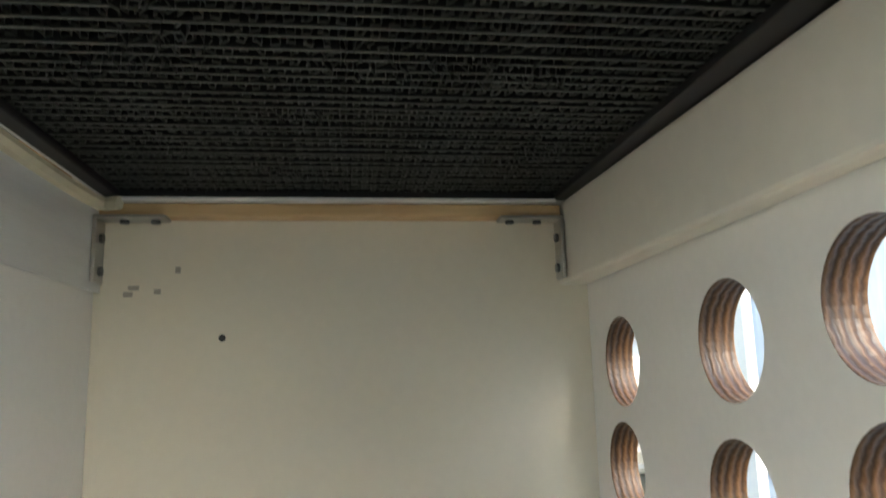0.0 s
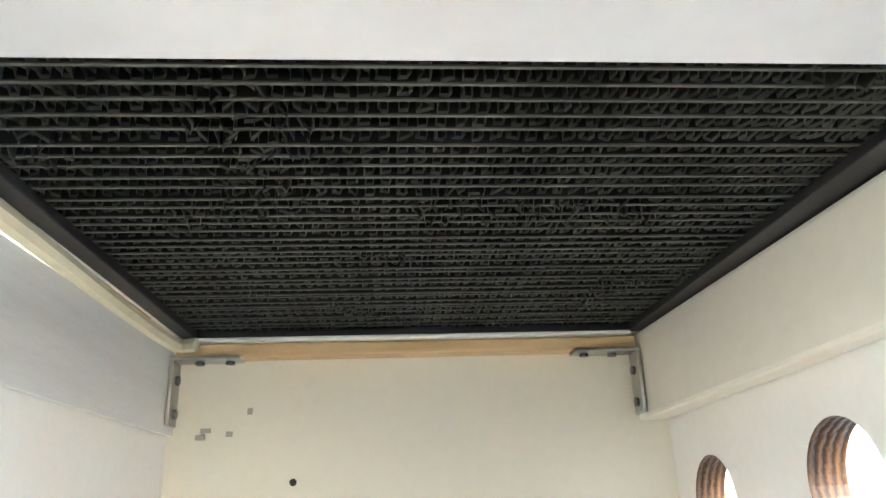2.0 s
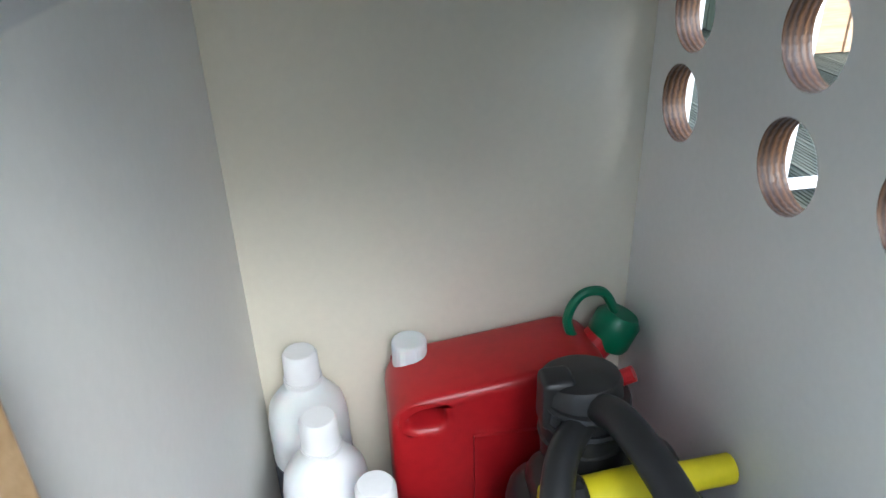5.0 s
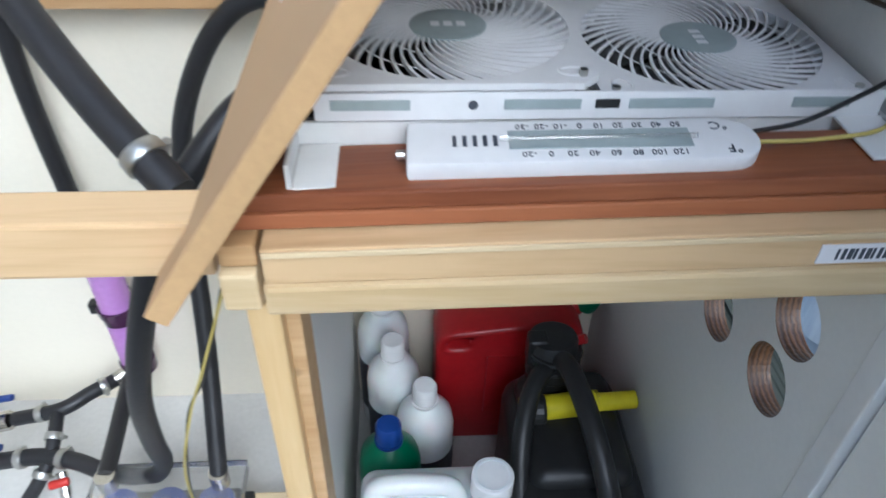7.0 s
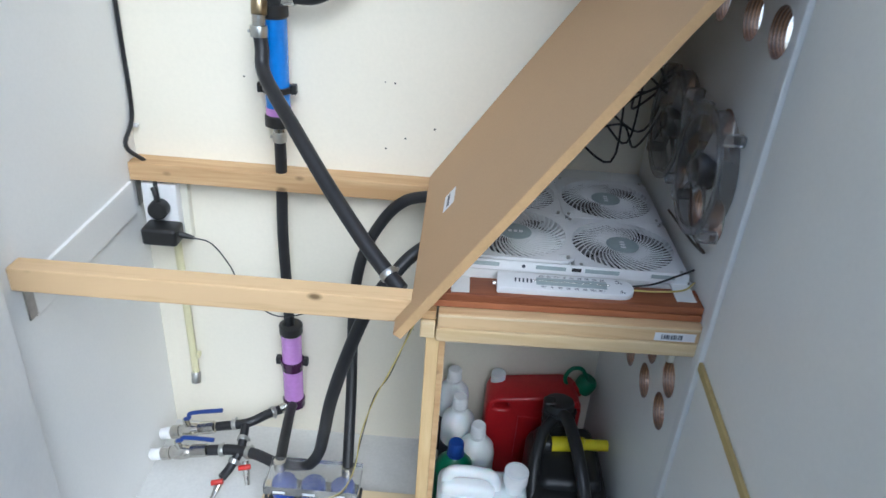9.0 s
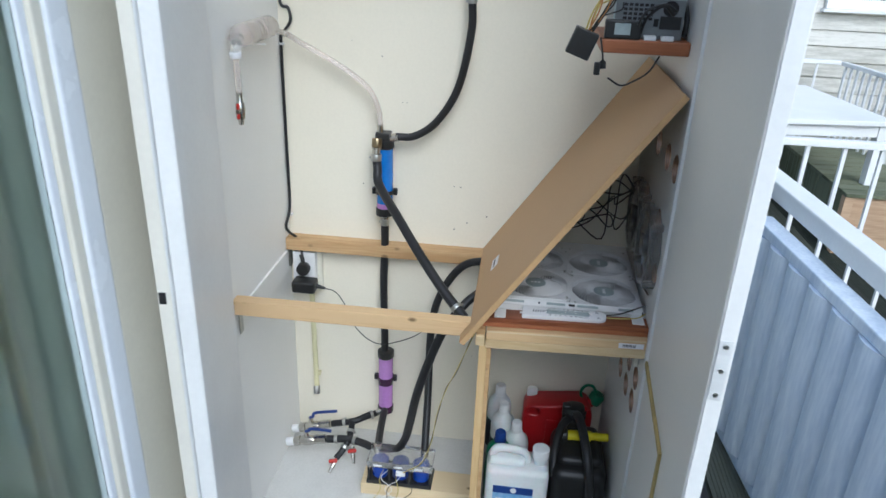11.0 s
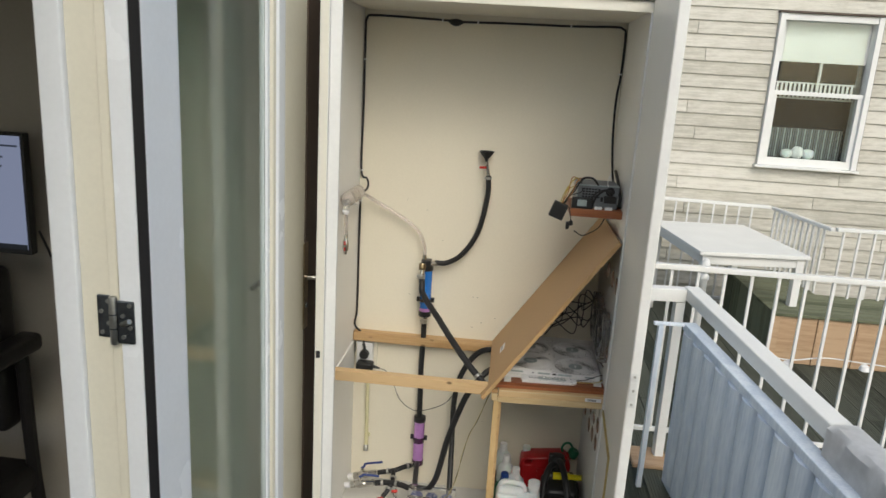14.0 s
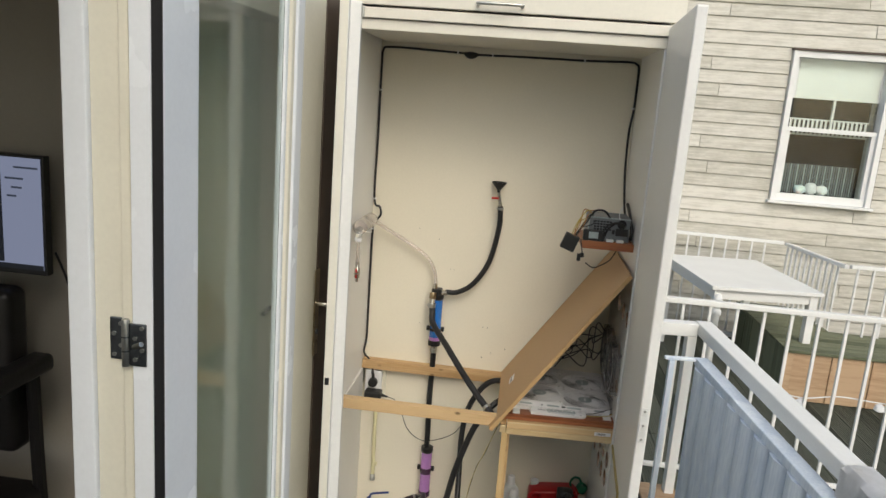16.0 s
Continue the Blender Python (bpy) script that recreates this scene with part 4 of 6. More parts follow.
part("port", cyl((RXx + 0.012, RYy - 0.005, 1.15), (RXx + 0.042, RYy - 0.008, 1.156), 0.0125, n=16), CHROME, blue_res)
part("elbow", cyl((RXx - 0.018, RYy - 0.036, 1.128), (RXx - 0.018, RYy - 0.03, 1.155), 0.015, n=16, bevel=0.003), BRASS, blue_res, "tarnished brass elbow", True)
part("elbow", cyl((RXx - 0.018, RYy - 0.042, 1.10), (RXx - 0.018, RYy - 0.036, 1.128), 0.013, n=16), CHROME, blue_res)
part("lower_fitting", cyl((RXx, RYy, 0.875), (RXx, RYy, 0.905), 0.0135, n=18), CHROME, blue_res)

pur_res = reservoir(0.311, RYy, 0.165, 0.415, 0.0245, PURPLE_FLUID, "purple filled tube reservoir on the back panel")
clip_on(pur_res, 0.311, RYy, 0.305, 0.025, DARK_FLUID)
part("mid_band", cyl((0.311, RYy, 0.282), (0.311, RYy, 0.302), 0.0255, n=28), DARK_FLUID, pur_res, "darker band", True)
part("lower_fitting", cyl((0.296, RYy - 0.02, 0.175), (0.283, RYy - 0.03, 0.172), 0.012, n=14), CHROME, pur_res)

HR = 0.0122
h1 = hose([(RXx, RYy, 0.90), (0.306, RYy, 0.80), (0.304, RYy - 0.004, 0.66), (0.307, RYy - 0.004, 0.52), (0.308, RYy, 0.405)], HR, "black rubber hose between the two reservoirs")
clamp((RXx, RYy, 0.882), (0, 0, 1), HR + 0.002, h1, 0.022)
h2 = hose([(RXx - 0.018, RYy - 0.042, 1.11), (RXx - 0.013, RYy - 0.048, 1.07), (0.304, 0.372, 1.028), (0.380, 0.268, 0.970), (0.457, 0.180, 0.902), (0.535, 0.100, 0.838), (0.597, 0.046, 0.794)], HR + 0.001, "black rubber hose running down to the radiator")
clamp((RXx - 0.018, RYy - 0.042, 1.10), (0, 0.1, 1), HR + 0.0035, h2, 0.02)
clamp((0.574, 0.066, 0.810), (0.062, -0.054, -0.044), HR + 0.0035, h2)
h3 = hose([(RXx + 0.035, RYy - 0.008, 1.157), (0.395, 0.44, 1.163), (0.459, 0.44, 1.209), (0.518, 0.44, 1.312), (0.547, 0.44, 1.465), (0.545, 0.44, 1.555)], HR - 0.001, "black fill hose rising to the funnel")
clamp((0.546, 0.44, 1.545), (0, 0, 1), HR + 0.001, h3)
h4 = hose([(0.283, RYy - 0.03, 0.172), (0.255, 0.392, 0.176), (0.215, 0.365, 0.17), (0.14, 0.365, 0.150)], HR - 0.001, "short black hose to the upper valve")
clamp((0.268, RYy - 0.044, 0.175), (-1, -0.8, 0.1), HR + 0.0015, h4)
clamp((0.185, 0.365, 0.162), (1, 0, 0.26), HR + 0.0015, h4)
h5 = hose([(0.14, 0.30, 0.136), (0.20, 0.299, 0.145), (0.26, 0.285, 0.15), (0.335, 0.252, 0.152), (0.385, 0.242, 0.172), (0.418, 0.222, 0.235), (0.44, 0.18, 0.34), (0.462, 0.15, 0.46), (0.495, 0.145, 0.58), (0.535, 0.16, 0.685), (0.59, 0.2, 0.755), (0.635, 0.23, 0.785)], HR + 0.0005, "long black hose curving from the valve to the radiator")
clamp((0.172, 0.2995, 0.141), (1, 0, 0.15), HR + 0.003, h5)
clamp((0.238, 0.292, 0.148), (1, -0.3, 0.1), HR + 0.003, h5)
h6 = hose([(0.635, 0.40, 0.80), (0.57, 0.415, 0.775), (0.52, 0.42, 0.715), (0.480, 0.42, 0.62), (0.466, 0.41, 0.50), (0.474, 0.33, 0.34), (0.482, 0.228, 0.195)], HR, "black hose looping from radiator to pump")
h7 = hose([(0.311, RYy, 0.17), (0.314, 0.40, 0.19), (0.322, 0.30, 0.19), (0.330, 0.23, 0.195)], HR, "short black hose from reservoir to pump")
h8 = hose([(0.21, 0.365, 0.168), (0.214, 0.345, 0.165), (0.216, 0.30, 0.147), (0.20, 0.272, 0.12), (0.182, 0.255, 0.098)], HR - 0.002, "short black drain hose with clamps")
clamp((0.215, 0.325, 0.157), (0, -1, -0.4), HR + 0.001, h8)
clamp((0.205, 0.28, 0.128), (-0.4, -1, -0.8), HR + 0.001, h8)


def ball_valve(x0, x1, y, z, lever):
    t = thing("ball_valve", "nickel ball valve with a blue lever and white pipe end", "valve", (x0, y, z), "loop valves")
    part("white_pipe", cyl((-0.0, y, z - 0.006), (x0 + 0.028, y, z - 0.004), 0.0145, n=20, bevel=0.002), WHITE_PLASTIC, t, "white pipe end", True)
    part("union_nut", cyl((x0 + 0.028, y, z - 0.004), (x0 + 0.05, y, z - 0.003), 0.0165, n=8, bevel=0.001), CHROME, t)
    part("valve_body", lathe([(0.0135, 0), (0.0165, 0.01), (0.018, 0.025), (0.0165, 0.04), (0.0135, 0.05)], (x0 + 0.05, y, z - 0.002), 20, m=Matrix.Rotation(radians(90), 4, 'Y')), CHROME, t, "", True)
    part("tail_nut", cyl((x0 + 0.10, y, z), (x1, y, z + 0.001), 0.0155, n=8, bevel=0.001), CHROME, t)
    part("stem", cyl((x0 + 0.075, y, z + 0.012), (x0 + 0.075, y, z + 0.034), 0.0075, n=12), CHROME, t)
    part("lever", tube([(x0 + 0.075, y, z + 0.034), (x0 + 0.088, y - 0.004, z + 0.04), lever[0], lever[1]], 0.0052, 8, 6), BLUE_HANDLE, t, "blue lever", True)
    return t


v1 = ball_valve(0.0, 0.14, 0.365, 0.112, ((0.10, 0.362, 0.165), (0.178, 0.360, 0.166)))
v1.matrix_basis = Matrix.Translation((-0.002, 0.365, 0.116)) @ Matrix.Rotation(radians(-13), 4, 'Y')
v2 = ball_valve(0.0, 0.14, 0.30, 0.112, ((0.10, 0.298, 0.157), (0.165, 0.298, 0.146)))
v2.matrix_basis = Matrix.Translation((-0.002, 0.30, 0.113)) @ Matrix.Rotation(radians(-9), 4, 'Y')


def drain_cock(p, d, label):
    p, d = Vector(p), Vector(d).normalized()
    t = thing("drain_cock", label, "valve", p, "drain cocks")
    part("barrel", cyl(p, p + d * 0.035, 0.008, n=14), CHROME, t)
    part("nozzle", cyl(p + d * 0.035, p + d * 0.055, 0.0065, 0.0055, 12), CHROME, t)
    s = Vector((1, 0.2, 0.1)).normalized()
    q = p + d * 0.02 + Vector((0, -0.004, 0.012))
    part("red_lever", cyl(q - s * 0.016, q + s * 0.012, 0.0065, n=12, bevel=0.002), RED_HANDLE, t, "red lever", True)


drain_cock((0.184, 0.258, 0.1), (-0.3, -0.6, -0.6), "small drain cock with a red lever")
drain_cock((0.232, 0.282, 0.13), (0.2, -0.6, -0.6), "small drain cock with a red lever")

pump_base = single("timber_block", box(0.285, 0.642, 0.165, 0.262, FZ + 0.0005, 0.088, 0.003), PINE_PALE, "pine block under the pumps", "block")
pump = thing("pump_unit", "clear topped pump block with three blue motors", "pump", (0.40, 0.25, 0.046))
part("base", box(0.296, 0.505, 0.246, 0.335, FZ + 0.001, 0.06, 0.002), BLACK, pump)
for k in range(3):
    part("motor", cyl((0.335 + k * 0.066, 0.285, 0.06), (0.335 + k * 0.066, 0.285, 0.108), 0.027, n=24, bevel=0.003), PUMP_BLUE, pump, "blue pump motor", True)
part("clear_top", box(0.296, 0.505, 0.250, 0.34, 0.109, 0.134, 0.002), CLEAR, pump, "clear acrylic pump top")
for k in range(4):
    part("divider_rib", box(0.299 + k * 0.066, 0.305 + k * 0.066, 0.250, 0.256, 0.062, 0.106, 0.0005), BLACK, pump)
for k in range(3):
    part("print_bar", box(0.318 + k * 0.066, 0.345 + k * 0.066, 0.2485, 0.2495, 0.116, 0.122, 0), LABEL, pump)
for x in (0.322, 0.474):
    part("barb", cyl((x, 0.305, 0.13), (x, 0.305, 0.158), 0.0135, n=16), CHROME, pump)
pump.matrix_basis = Matrix.Translation((0.408, 0.171, 0.0885))
rw = random.Random(3)
for k in range(6):
    x = 0.36 + k * 0.014
    pts = [(x, 0.168, 0.150), (x + rw.uniform(-0.02, 0.02), 0.155, 0.125), (x + rw.uniform(-0.05, 0.03), 0.145, 0.09), (x + rw.uniform(-0.06, 0.02), 0.12 + rw.uniform(0, 0.02), 0.0475), (x + rw.uniform(-0.09, 0.0), 0.07 + rw.uniform(0, 0.03), 0.047)]
    single("pump_wire", tube(pts, 0.0011, 5, 6), (YELLOW_WIRE, WHITE_PLASTIC, BLACK)[k % 3], ("thin yellow pump wire", "thin white pump wire", "thin black pump wire")[k % 3], "wire", "pump wires", smooth=True)
single("connector", box(0.400, 0.430, 0.158, 0.169, 0.138, 0.152, 0.001), WHITE_PLASTIC, "white wire connector on the pumps", "connector")
single("sensor_wire", tube([(0.63, 0.028, 0.764), (0.62, 0.032, 0.735), (0.583, 0.035, 0.632), (0.56, 0.04, 0.57), (0.536, 0.045, 0.48), (0.52, 0.07, 0.36), (0.485, 0.12, 0.235), (0.435, 0.155, 0.165), (0.416, 0.163, 0.146)], 0.0012, 6), YELLOW_WIRE, "twisted yellow and black sensor wire", "wire", smooth=True)
single("sensor_wire", tube([(0.632, 0.030, 0.764), (0.618, 0.034, 0.735), (0.586, 0.035, 0.632), (0.558, 0.042, 0.57), (0.539, 0.045, 0.48), (0.518, 0.072, 0.36), (0.488, 0.12, 0.235), (0.437, 0.156, 0.165), (0.418, 0.163, 0.146)], 0.0012, 6), BLACK, "thin black sensor wire", "wire", smooth=True)

# funnel
fn = thing("funnel", "small black funnel above a red levered tap", "funnel", (0.54, 0.44, 1.56))
part("cone", lathe([(0.006, 0), (0.007, 0.012), (0.031, 0.042), (0.031, 0.046), (0.028, 0.046), (0.006, 0.016), (0.004, 0.002)], (0.531, 0.44, 1.612), 24, closed=True), BLACK, fn, "", True)
part("tap_body", cyl((0.545, 0.44, 1.555), (0.532, 0.44, 1.615), 0.0075, n=14), CHROME, fn)
part("red_lever", cyl((0.505, 0.436, 1.588), (0.533, 0.434, 1.590), 0.005, n=10, bevel=0.001), RED_HANDLE, fn, "red lever")

# clear breather tube, cup and tap
single("clear_tube", tube([(0.294, 0.44, 1.19), (0.288, 0.44, 1.235), (0.262, 0.44, 1.29), (0.208, 0.44, 1.334), (0.141, 0.44, 1.373), (0.07, 0.435, 1.41), (0.034, 0.41, 1.437), (0.03, 0.345, 1.452)], 0.0078, 12), CLEAR_TUBE, "clear plastic breather tube with pinkish residue", "hose", "coolant hoses", smooth=True)
cup = thing("breather_bottle", "clear plastic bottle hung on the side panel", "bottle", (0.02, 0.2, 1.46))
part("body", lathe([(0.010, 0), (0.012, 0.02), (0.026, 0.045), (0.028, 0.06), (0.028, 0.15), (0.026, 0.155), (0.028, 0.16), (0.028, 0.25), (0.018, 0.268), (0.011, 0.275), (0.011, 0.295)], (0.018, 0.065, 1.468), 22, m=Matrix.Rotation(radians(-90), 4, 'X')), CLEAR_TUBE, cup, "", True)
part("tee", tube([(0.028, 0.085, 1.466), (0.03, 0.062, 1.462), (0.03, 0.052, 1.445), (0.03, 0.05, 1.425)], 0.012, 12, 6), CLEAR, cup, "milky clear elbow", True)
part("neck_ring", cyl((0.03, 0.05, 1.425), (0.03, 0.05, 1.440), 0.0145, n=18, bevel=0.002), WHITE_PLASTIC, cup, "white union ring", True)
part("wall_strap", box(-0.0135, 0.047, 0.20, 0.212, 1.436, 1.4385, 0.0005), WHITE_PLASTIC, cup)
part("drop_tube", cyl((0.03, 0.05, 1.427), (0.031, 0.05, 1.342), 0.0075, n=12), CLEAR_TUBE, cup, "", True)
part("tap", lathe([(0.006, 0), (0.007, 0.012), (0.0105, 0.016), (0.0115, 0.034), (0.0105, 0.052), (0.0075, 0.056), (0.008, 0.078)], (0.031, 0.05, 1.268), 14), CHROME, cup, "nickel tap", True)
part("red_lever", box(0.0275, 0.0345, 0.0335, 0.0385, 1.284, 1.322, 0.002), RED_HANDLE, cup, "red lever")
part("lever_hub", cyl((0.031, 0.0395, 1.303), (0.031, 0.032, 1.303), 0.0055, n=10), CHROME, cup)

# ---- mains cable round the back panel, socket, adaptor, conduit ----
CY = D - 0.006
single("mains_cable", tube([(0.045, D - 0.06, 0.735), (0.022, CY - 0.02, 0.79), (-0.004, D - 0.062, 0.845), (-0.008, CY, 0.90), (-0.008, CY, 1.1), (-0.008, CY, 1.40), (0.0, CY, 1.43), (0.024, CY - 0.004, 1.465), (0.018, CY, 1.50), (-0.008, CY, 1.535), (-0.007, CY, 1.8),
       (-0.008, CY, 2.1), (-0.004, CY, 2.165), (0.03, CY, 2.178), (0.2, CY, 2.176), (0.35, CY, 2.172), (0.40, CY, 2.170), (0.6, CY, 2.174), (0.83, CY, 2.176), (1.0, CY, 2.182), (1.036, CY, 2.176), (1.048, CY, 2.15), (1.048, CY, 2.0), (1.040, CY, 1.9), (1.044, CY, 1.75), (1.045, CY - 0.1, 1.62), (1.046, 0.3, 1.57)], 0.0045, 8, 6),
       HOSE, "black mains cable clipped round the back panel", "cable", smooth=True)
single("cable_joint", tube([(0.335, CY, 2.172), (0.365, CY - 0.004, 2.166), (0.395, CY, 2.170)], lambda t: 0.005 + 0.010 * math.sin(math.pi * t), 10, 6), BLACK, "black taped joint in the mains cable", "joint", smooth=True)
for x, z, up in ((-0.006, 0.87, 1), (-0.006, 1.40, 1), (-0.006, 1.535, 1), (-0.006, 2.0, 1), (0.31, 2.174, 0), (0.455, 2.172, 0), (0.83, 2.176, 0), (1.044, 2.0, 1)):
    single("cable_clip", box(x - (0.007 if up else 0.003), x + (0.007 if up else 0.003), CY - 0.006, D - 0.0004, z - (0.003 if up else 0.007), z + (0.003 if up else 0.007), 0.001), WHITE_PLASTIC, "small white cable clip", "clip", "cable clips")
sock = thing("wall_socket", "white surface socket box", "socket", (0.05, D - 0.02, 0.70))
part("box", box(0.004, 0.078, D - 0.042, D - 0.0005, 0.625, 0.755, 0.004), WHITE_PLASTIC, sock)
part("back_plate", box(0.0782, 0.094, D - 0.02, D - 0.0005, 0.615, 0.765, 0.002), CREAM_PVC, sock)
plug = thing("mains_plug", "black round mains plug in the socket", "plug", (0.04, D - 0.06, 0.715))
part("head", cyl((0.043, D - 0.0425, 0.703), (0.043, D - 0.070, 0.703), 0.021, n=24, bevel=0.004), BLACK, plug, "", True)
part("strain_relief", tube([(0.043, D - 0.06, 0.72), (0.044, D - 0.062, 0.738), (0.038, D - 0.058, 0.755)], 0.0065, 10), BLACK, plug, "", True)
adp = thing("power_adaptor", "black plug-in power adaptor", "adaptor", (0.05, D - 0.07, 0.65))
part("body", rounded(0.012, 0.088, D - 0.095, D - 0.0425, 0.632, 0.672, 0.008), BLACK, adp, "", True)
part("strain_relief", cyl((0.086, D - 0.07, 0.653), (0.118, D - 0.072, 0.648), 0.008, 0.004, 12), BLACK, adp)
single("adaptor_lead", tube([(0.116, D - 0.072, 0.648), (0.15, D - 0.06, 0.63), (0.18, 0.44, 0.57), (0.215, 0.44, 0.49), (0.285, 0.42, 0.455), (0.36, 0.43, 0.465), (0.43, 0.45, 0.497), (0.475, 0.45, 0.57)], 0.0016, 6), BLACK, "thin black adaptor lead", "wire", smooth=True)
cond = thing("conduit", "cream plastic conduit ending in a grey gland", "conduit", (0.055, D - 0.01, 0.2))
part("pipe", cyl((0.054, D - 0.012, 0.624), (0.058, D - 0.012, 0.222), 0.0088, n=16), CONDUIT, cond, "", True)
part("saddle", box(0.05, 0.074, D - 0.018, D - 0.0005, 0.272, 0.284, 0.002), CONDUIT, cond)
part("gland", cyl((0.058, D - 0.012, 0.224), (0.060, D - 0.022, 0.197), 0.0115, n=14, bevel=0.002), STEEL, cond, "dull metal gland", True)

# small marks left in the back panel
for x, z, r in ((0.62, 0.91, 0.0022), (0.535, 1.0, 0.002), (0.515, 1.001, 0.0015), (0.29, 1.38, 0.0016), (0.35, 1.25, 0.0012), (0.365, 1.25, 0.0012), (0.23, 0.99, 0.0018), (0.56, 0.885, 0.002), (0.52, 0.86, 0.002), (0.757, 0.654, 0.0028), (0.60, 0.49, 0.0016), (0.60, 0.40, 0.0012), (0.20, 1.42, 0.0012)):
    single("screw_hole", cyl((x, D - 0.0006, z), (x, D - 0.0001, z), r, n=10), BLACK, "small screw hole in the back panel", "hole", "screw holes", kind="structure")
for x, z, dx, dz in ((0.685, 0.689, 0.0035, 0.002), (0.689, 0.694, 0.004, 0.0018), (0.707, 0.691, 0.0025, 0.002), (0.722, 0.708, 0.002, 0.0025)):
    single("scuff_mark", box(x - dx, x + dx, D - 0.0006, D - 0.0001, z - dz, z + dz, 0), ROOM_WALL, "grey scuff mark on the back panel", "mark", "scuff marks", kind="structure")

# ---- small shelf with a power supply ----
ps = thing("corner_shelf", "small reddish wooden corner shelf", "shelf", (0.95, 0.15, 1.49))
sb = box(0.865, W - 0.0005, 0.06, 0.30, 1.482, 1.512, 0.004)
part("plank", sb, MAHOGANY, ps)
psu = thing("power_supply", "grey steel computer power supply with a black fan grille", "power supply", (0.97, 0.16, 1.512))
part("case", box(0.884, 1.036, 0.085, 0.225, 1.5125, 1.600, 0.002), PSU_GREY, psu)
part("top_rim", box(0.884, 1.036, 0.0835, 0.0848, 1.5955, 1.600, 0), GREY_DISC, psu, "pale folded top rim")
part("side_rim", box(0.884, 0.888, 0.0835, 0.0848, 1.5125, 1.595, 0), GREY_DISC, psu, "pale folded side rim")
for k in range(6):
    for q in range(4):
        part("vent_slot", box(0.905 + k * 0.011, 0.913 + k * 0.011, 0.0838, 0.0848, 1.552 + q * 0.0095, 1.558 + q * 0.0095, 0), DARK_ROOM, psu)
part("socket", box(0.985, 1.03, 0.0815, 0.0848, 1.535, 1.562, 0.001), BLACK, psu, "black mains inlet")
part("switch", box(0.972, 0.982, 0.082, 0.0848, 1.54, 1.556, 0.0008), BLACK, psu)
part("vent_panel", cyl((1.005, 0.0848, 1.578), (1.005, 0.0825, 1.578), 0.0165, n=20), DARK_ROOM, psu, "dark round plug inlet")
mod = thing("psu_module", "dark grey module with a pale screen before the power supply", "module", (0.9, 0.07, 1.5125))
part("body", box(0.868, 0.945, 0.061, 0.083, 1.5125, 1.552, 0.003), BLACK, mod)
part("display", box(0.888, 0.922, 0.0598, 0.0608, 1.522, 1.546, 0), GREY_DISC, mod, "pale grey display")
for x in (0.953, 0.99):
    single("terminal_block", box(x, x + 0.026, 0.062, 0.08, 1.5125, 1.522, 0.001), WHITE_PLASTIC, "small white terminal block on the corner shelf", "connector", "terminal blocks")
single("psu_wire", tube([(1.044, 0.10, 1.52), (1.046, 0.11, 1.56), (1.046, 0.2, 1.60), (1.046, 0.3, 1.63)], 0.006, 8), BLACK, "thick black mains lead beside the power supply", "wire", "power supply wires", smooth=True)
single("psu_wire", tube([(0.945, 0.075, 1.515), (0.938, 0.06, 1.545), (0.952, 0.055, 1.575), (0.985, 0.055, 1.588), (1.01, 0.06, 1.578), (1.015, 0.075, 1.572)], 0.003, 8), BLACK, "black wire bowed across the power supply", "wire", "power supply wires", smooth=True)
single("connector", box(0.853, 0.866, 0.045, 0.058, 1.435, 1.462, 0.002), BLACK, "small black plug hanging under the corner shelf", "connector")
single("connector", box(-0.027, 0.027, -0.012, 0.012, -0.03, 0.03, 0.003, None, Matrix.Translation((0.822, 0.062, 1.500)) @ Matrix.Rotation(radians(20), 4, "Y")), BLACK, "black loose power connector hanging off the shelf", "connector")
rw = random.Random(8)
for k in range(9):
    pts = [(0.90, 0.10 + rw.uniform(0, 0.03), 1.60 + rw.uniform(-0.01, 0.02)), (0.88 + rw.uniform(-0.02, 0.02), 0.07, 1.60 + rw.uniform(-0.03, 0.03)), (0.85 + rw.uniform(-0.015, 0.015), 0.055, 1.56 + rw.uniform(-0.02, 0.02)), (0.832 + rw.uniform(-0.01, 0.01), 0.06, 1.515)]
    single("psu_wire", tube(pts, 0.0018, 6, 6), (ORANGE_WIRE, BLACK, YELLOW_WIRE, BLACK)[k % 4], ("orange wire of the power supply", "black wire of the power supply", "yellow wire of the power supply", "black wire of the power supply")[k % 4], "wire", "power supply wires", smooth=True)
single("psu_wire", tube([(0.895, 0.1, 1.58), (0.90, 0.075, 1.62), (0.935, 0.07, 1.625), (0.96, 0.085, 1.60)], 0.004, 8), BLACK, "black wire loop over the power supply", "wire", "power supply wires", smooth=True)
single("psu_wire", tube([(0.945, 0.08, 1.52), (0.955, 0.065, 1.56), (0.985, 0.06, 1.585), (1.01, 0.07, 1.565)], 0.0035, 8), BLACK, "black wire loop before the power supply", "wire", "power supply wires", smooth=True)
single("psu_wire", tube([(0.86, 0.055, 1.515), (0.868, 0.05, 1.48), (0.872, 0.05, 1.45)], lambda t: 0.002 + (0.005 if t > 0.7 else 0), 8), BLACK, "black plug hanging below the shelf", "wire", "power supply wires", smooth=True)
single("psu_wire", tube([(0.885, 0.05, 1.43), (0.915, 0.05, 1.415), (0.945, 0.06, 1.425), (0.975, 0.07, 1.445), (0.995, 0.08, 1.478)], 0.0022, 6), BLACK, "thin black wire under the shelf", "wire", "power supply wires", smooth=True)
single("psu_wire", tube([(0.995, 0.075, 1.598), (0.99, 0.07, 1.615), (0.997, 0.07, 1.645)], 0.0018, 6), WHITE_PLASTIC, "thin white cable tie end", "wire", smooth=True)

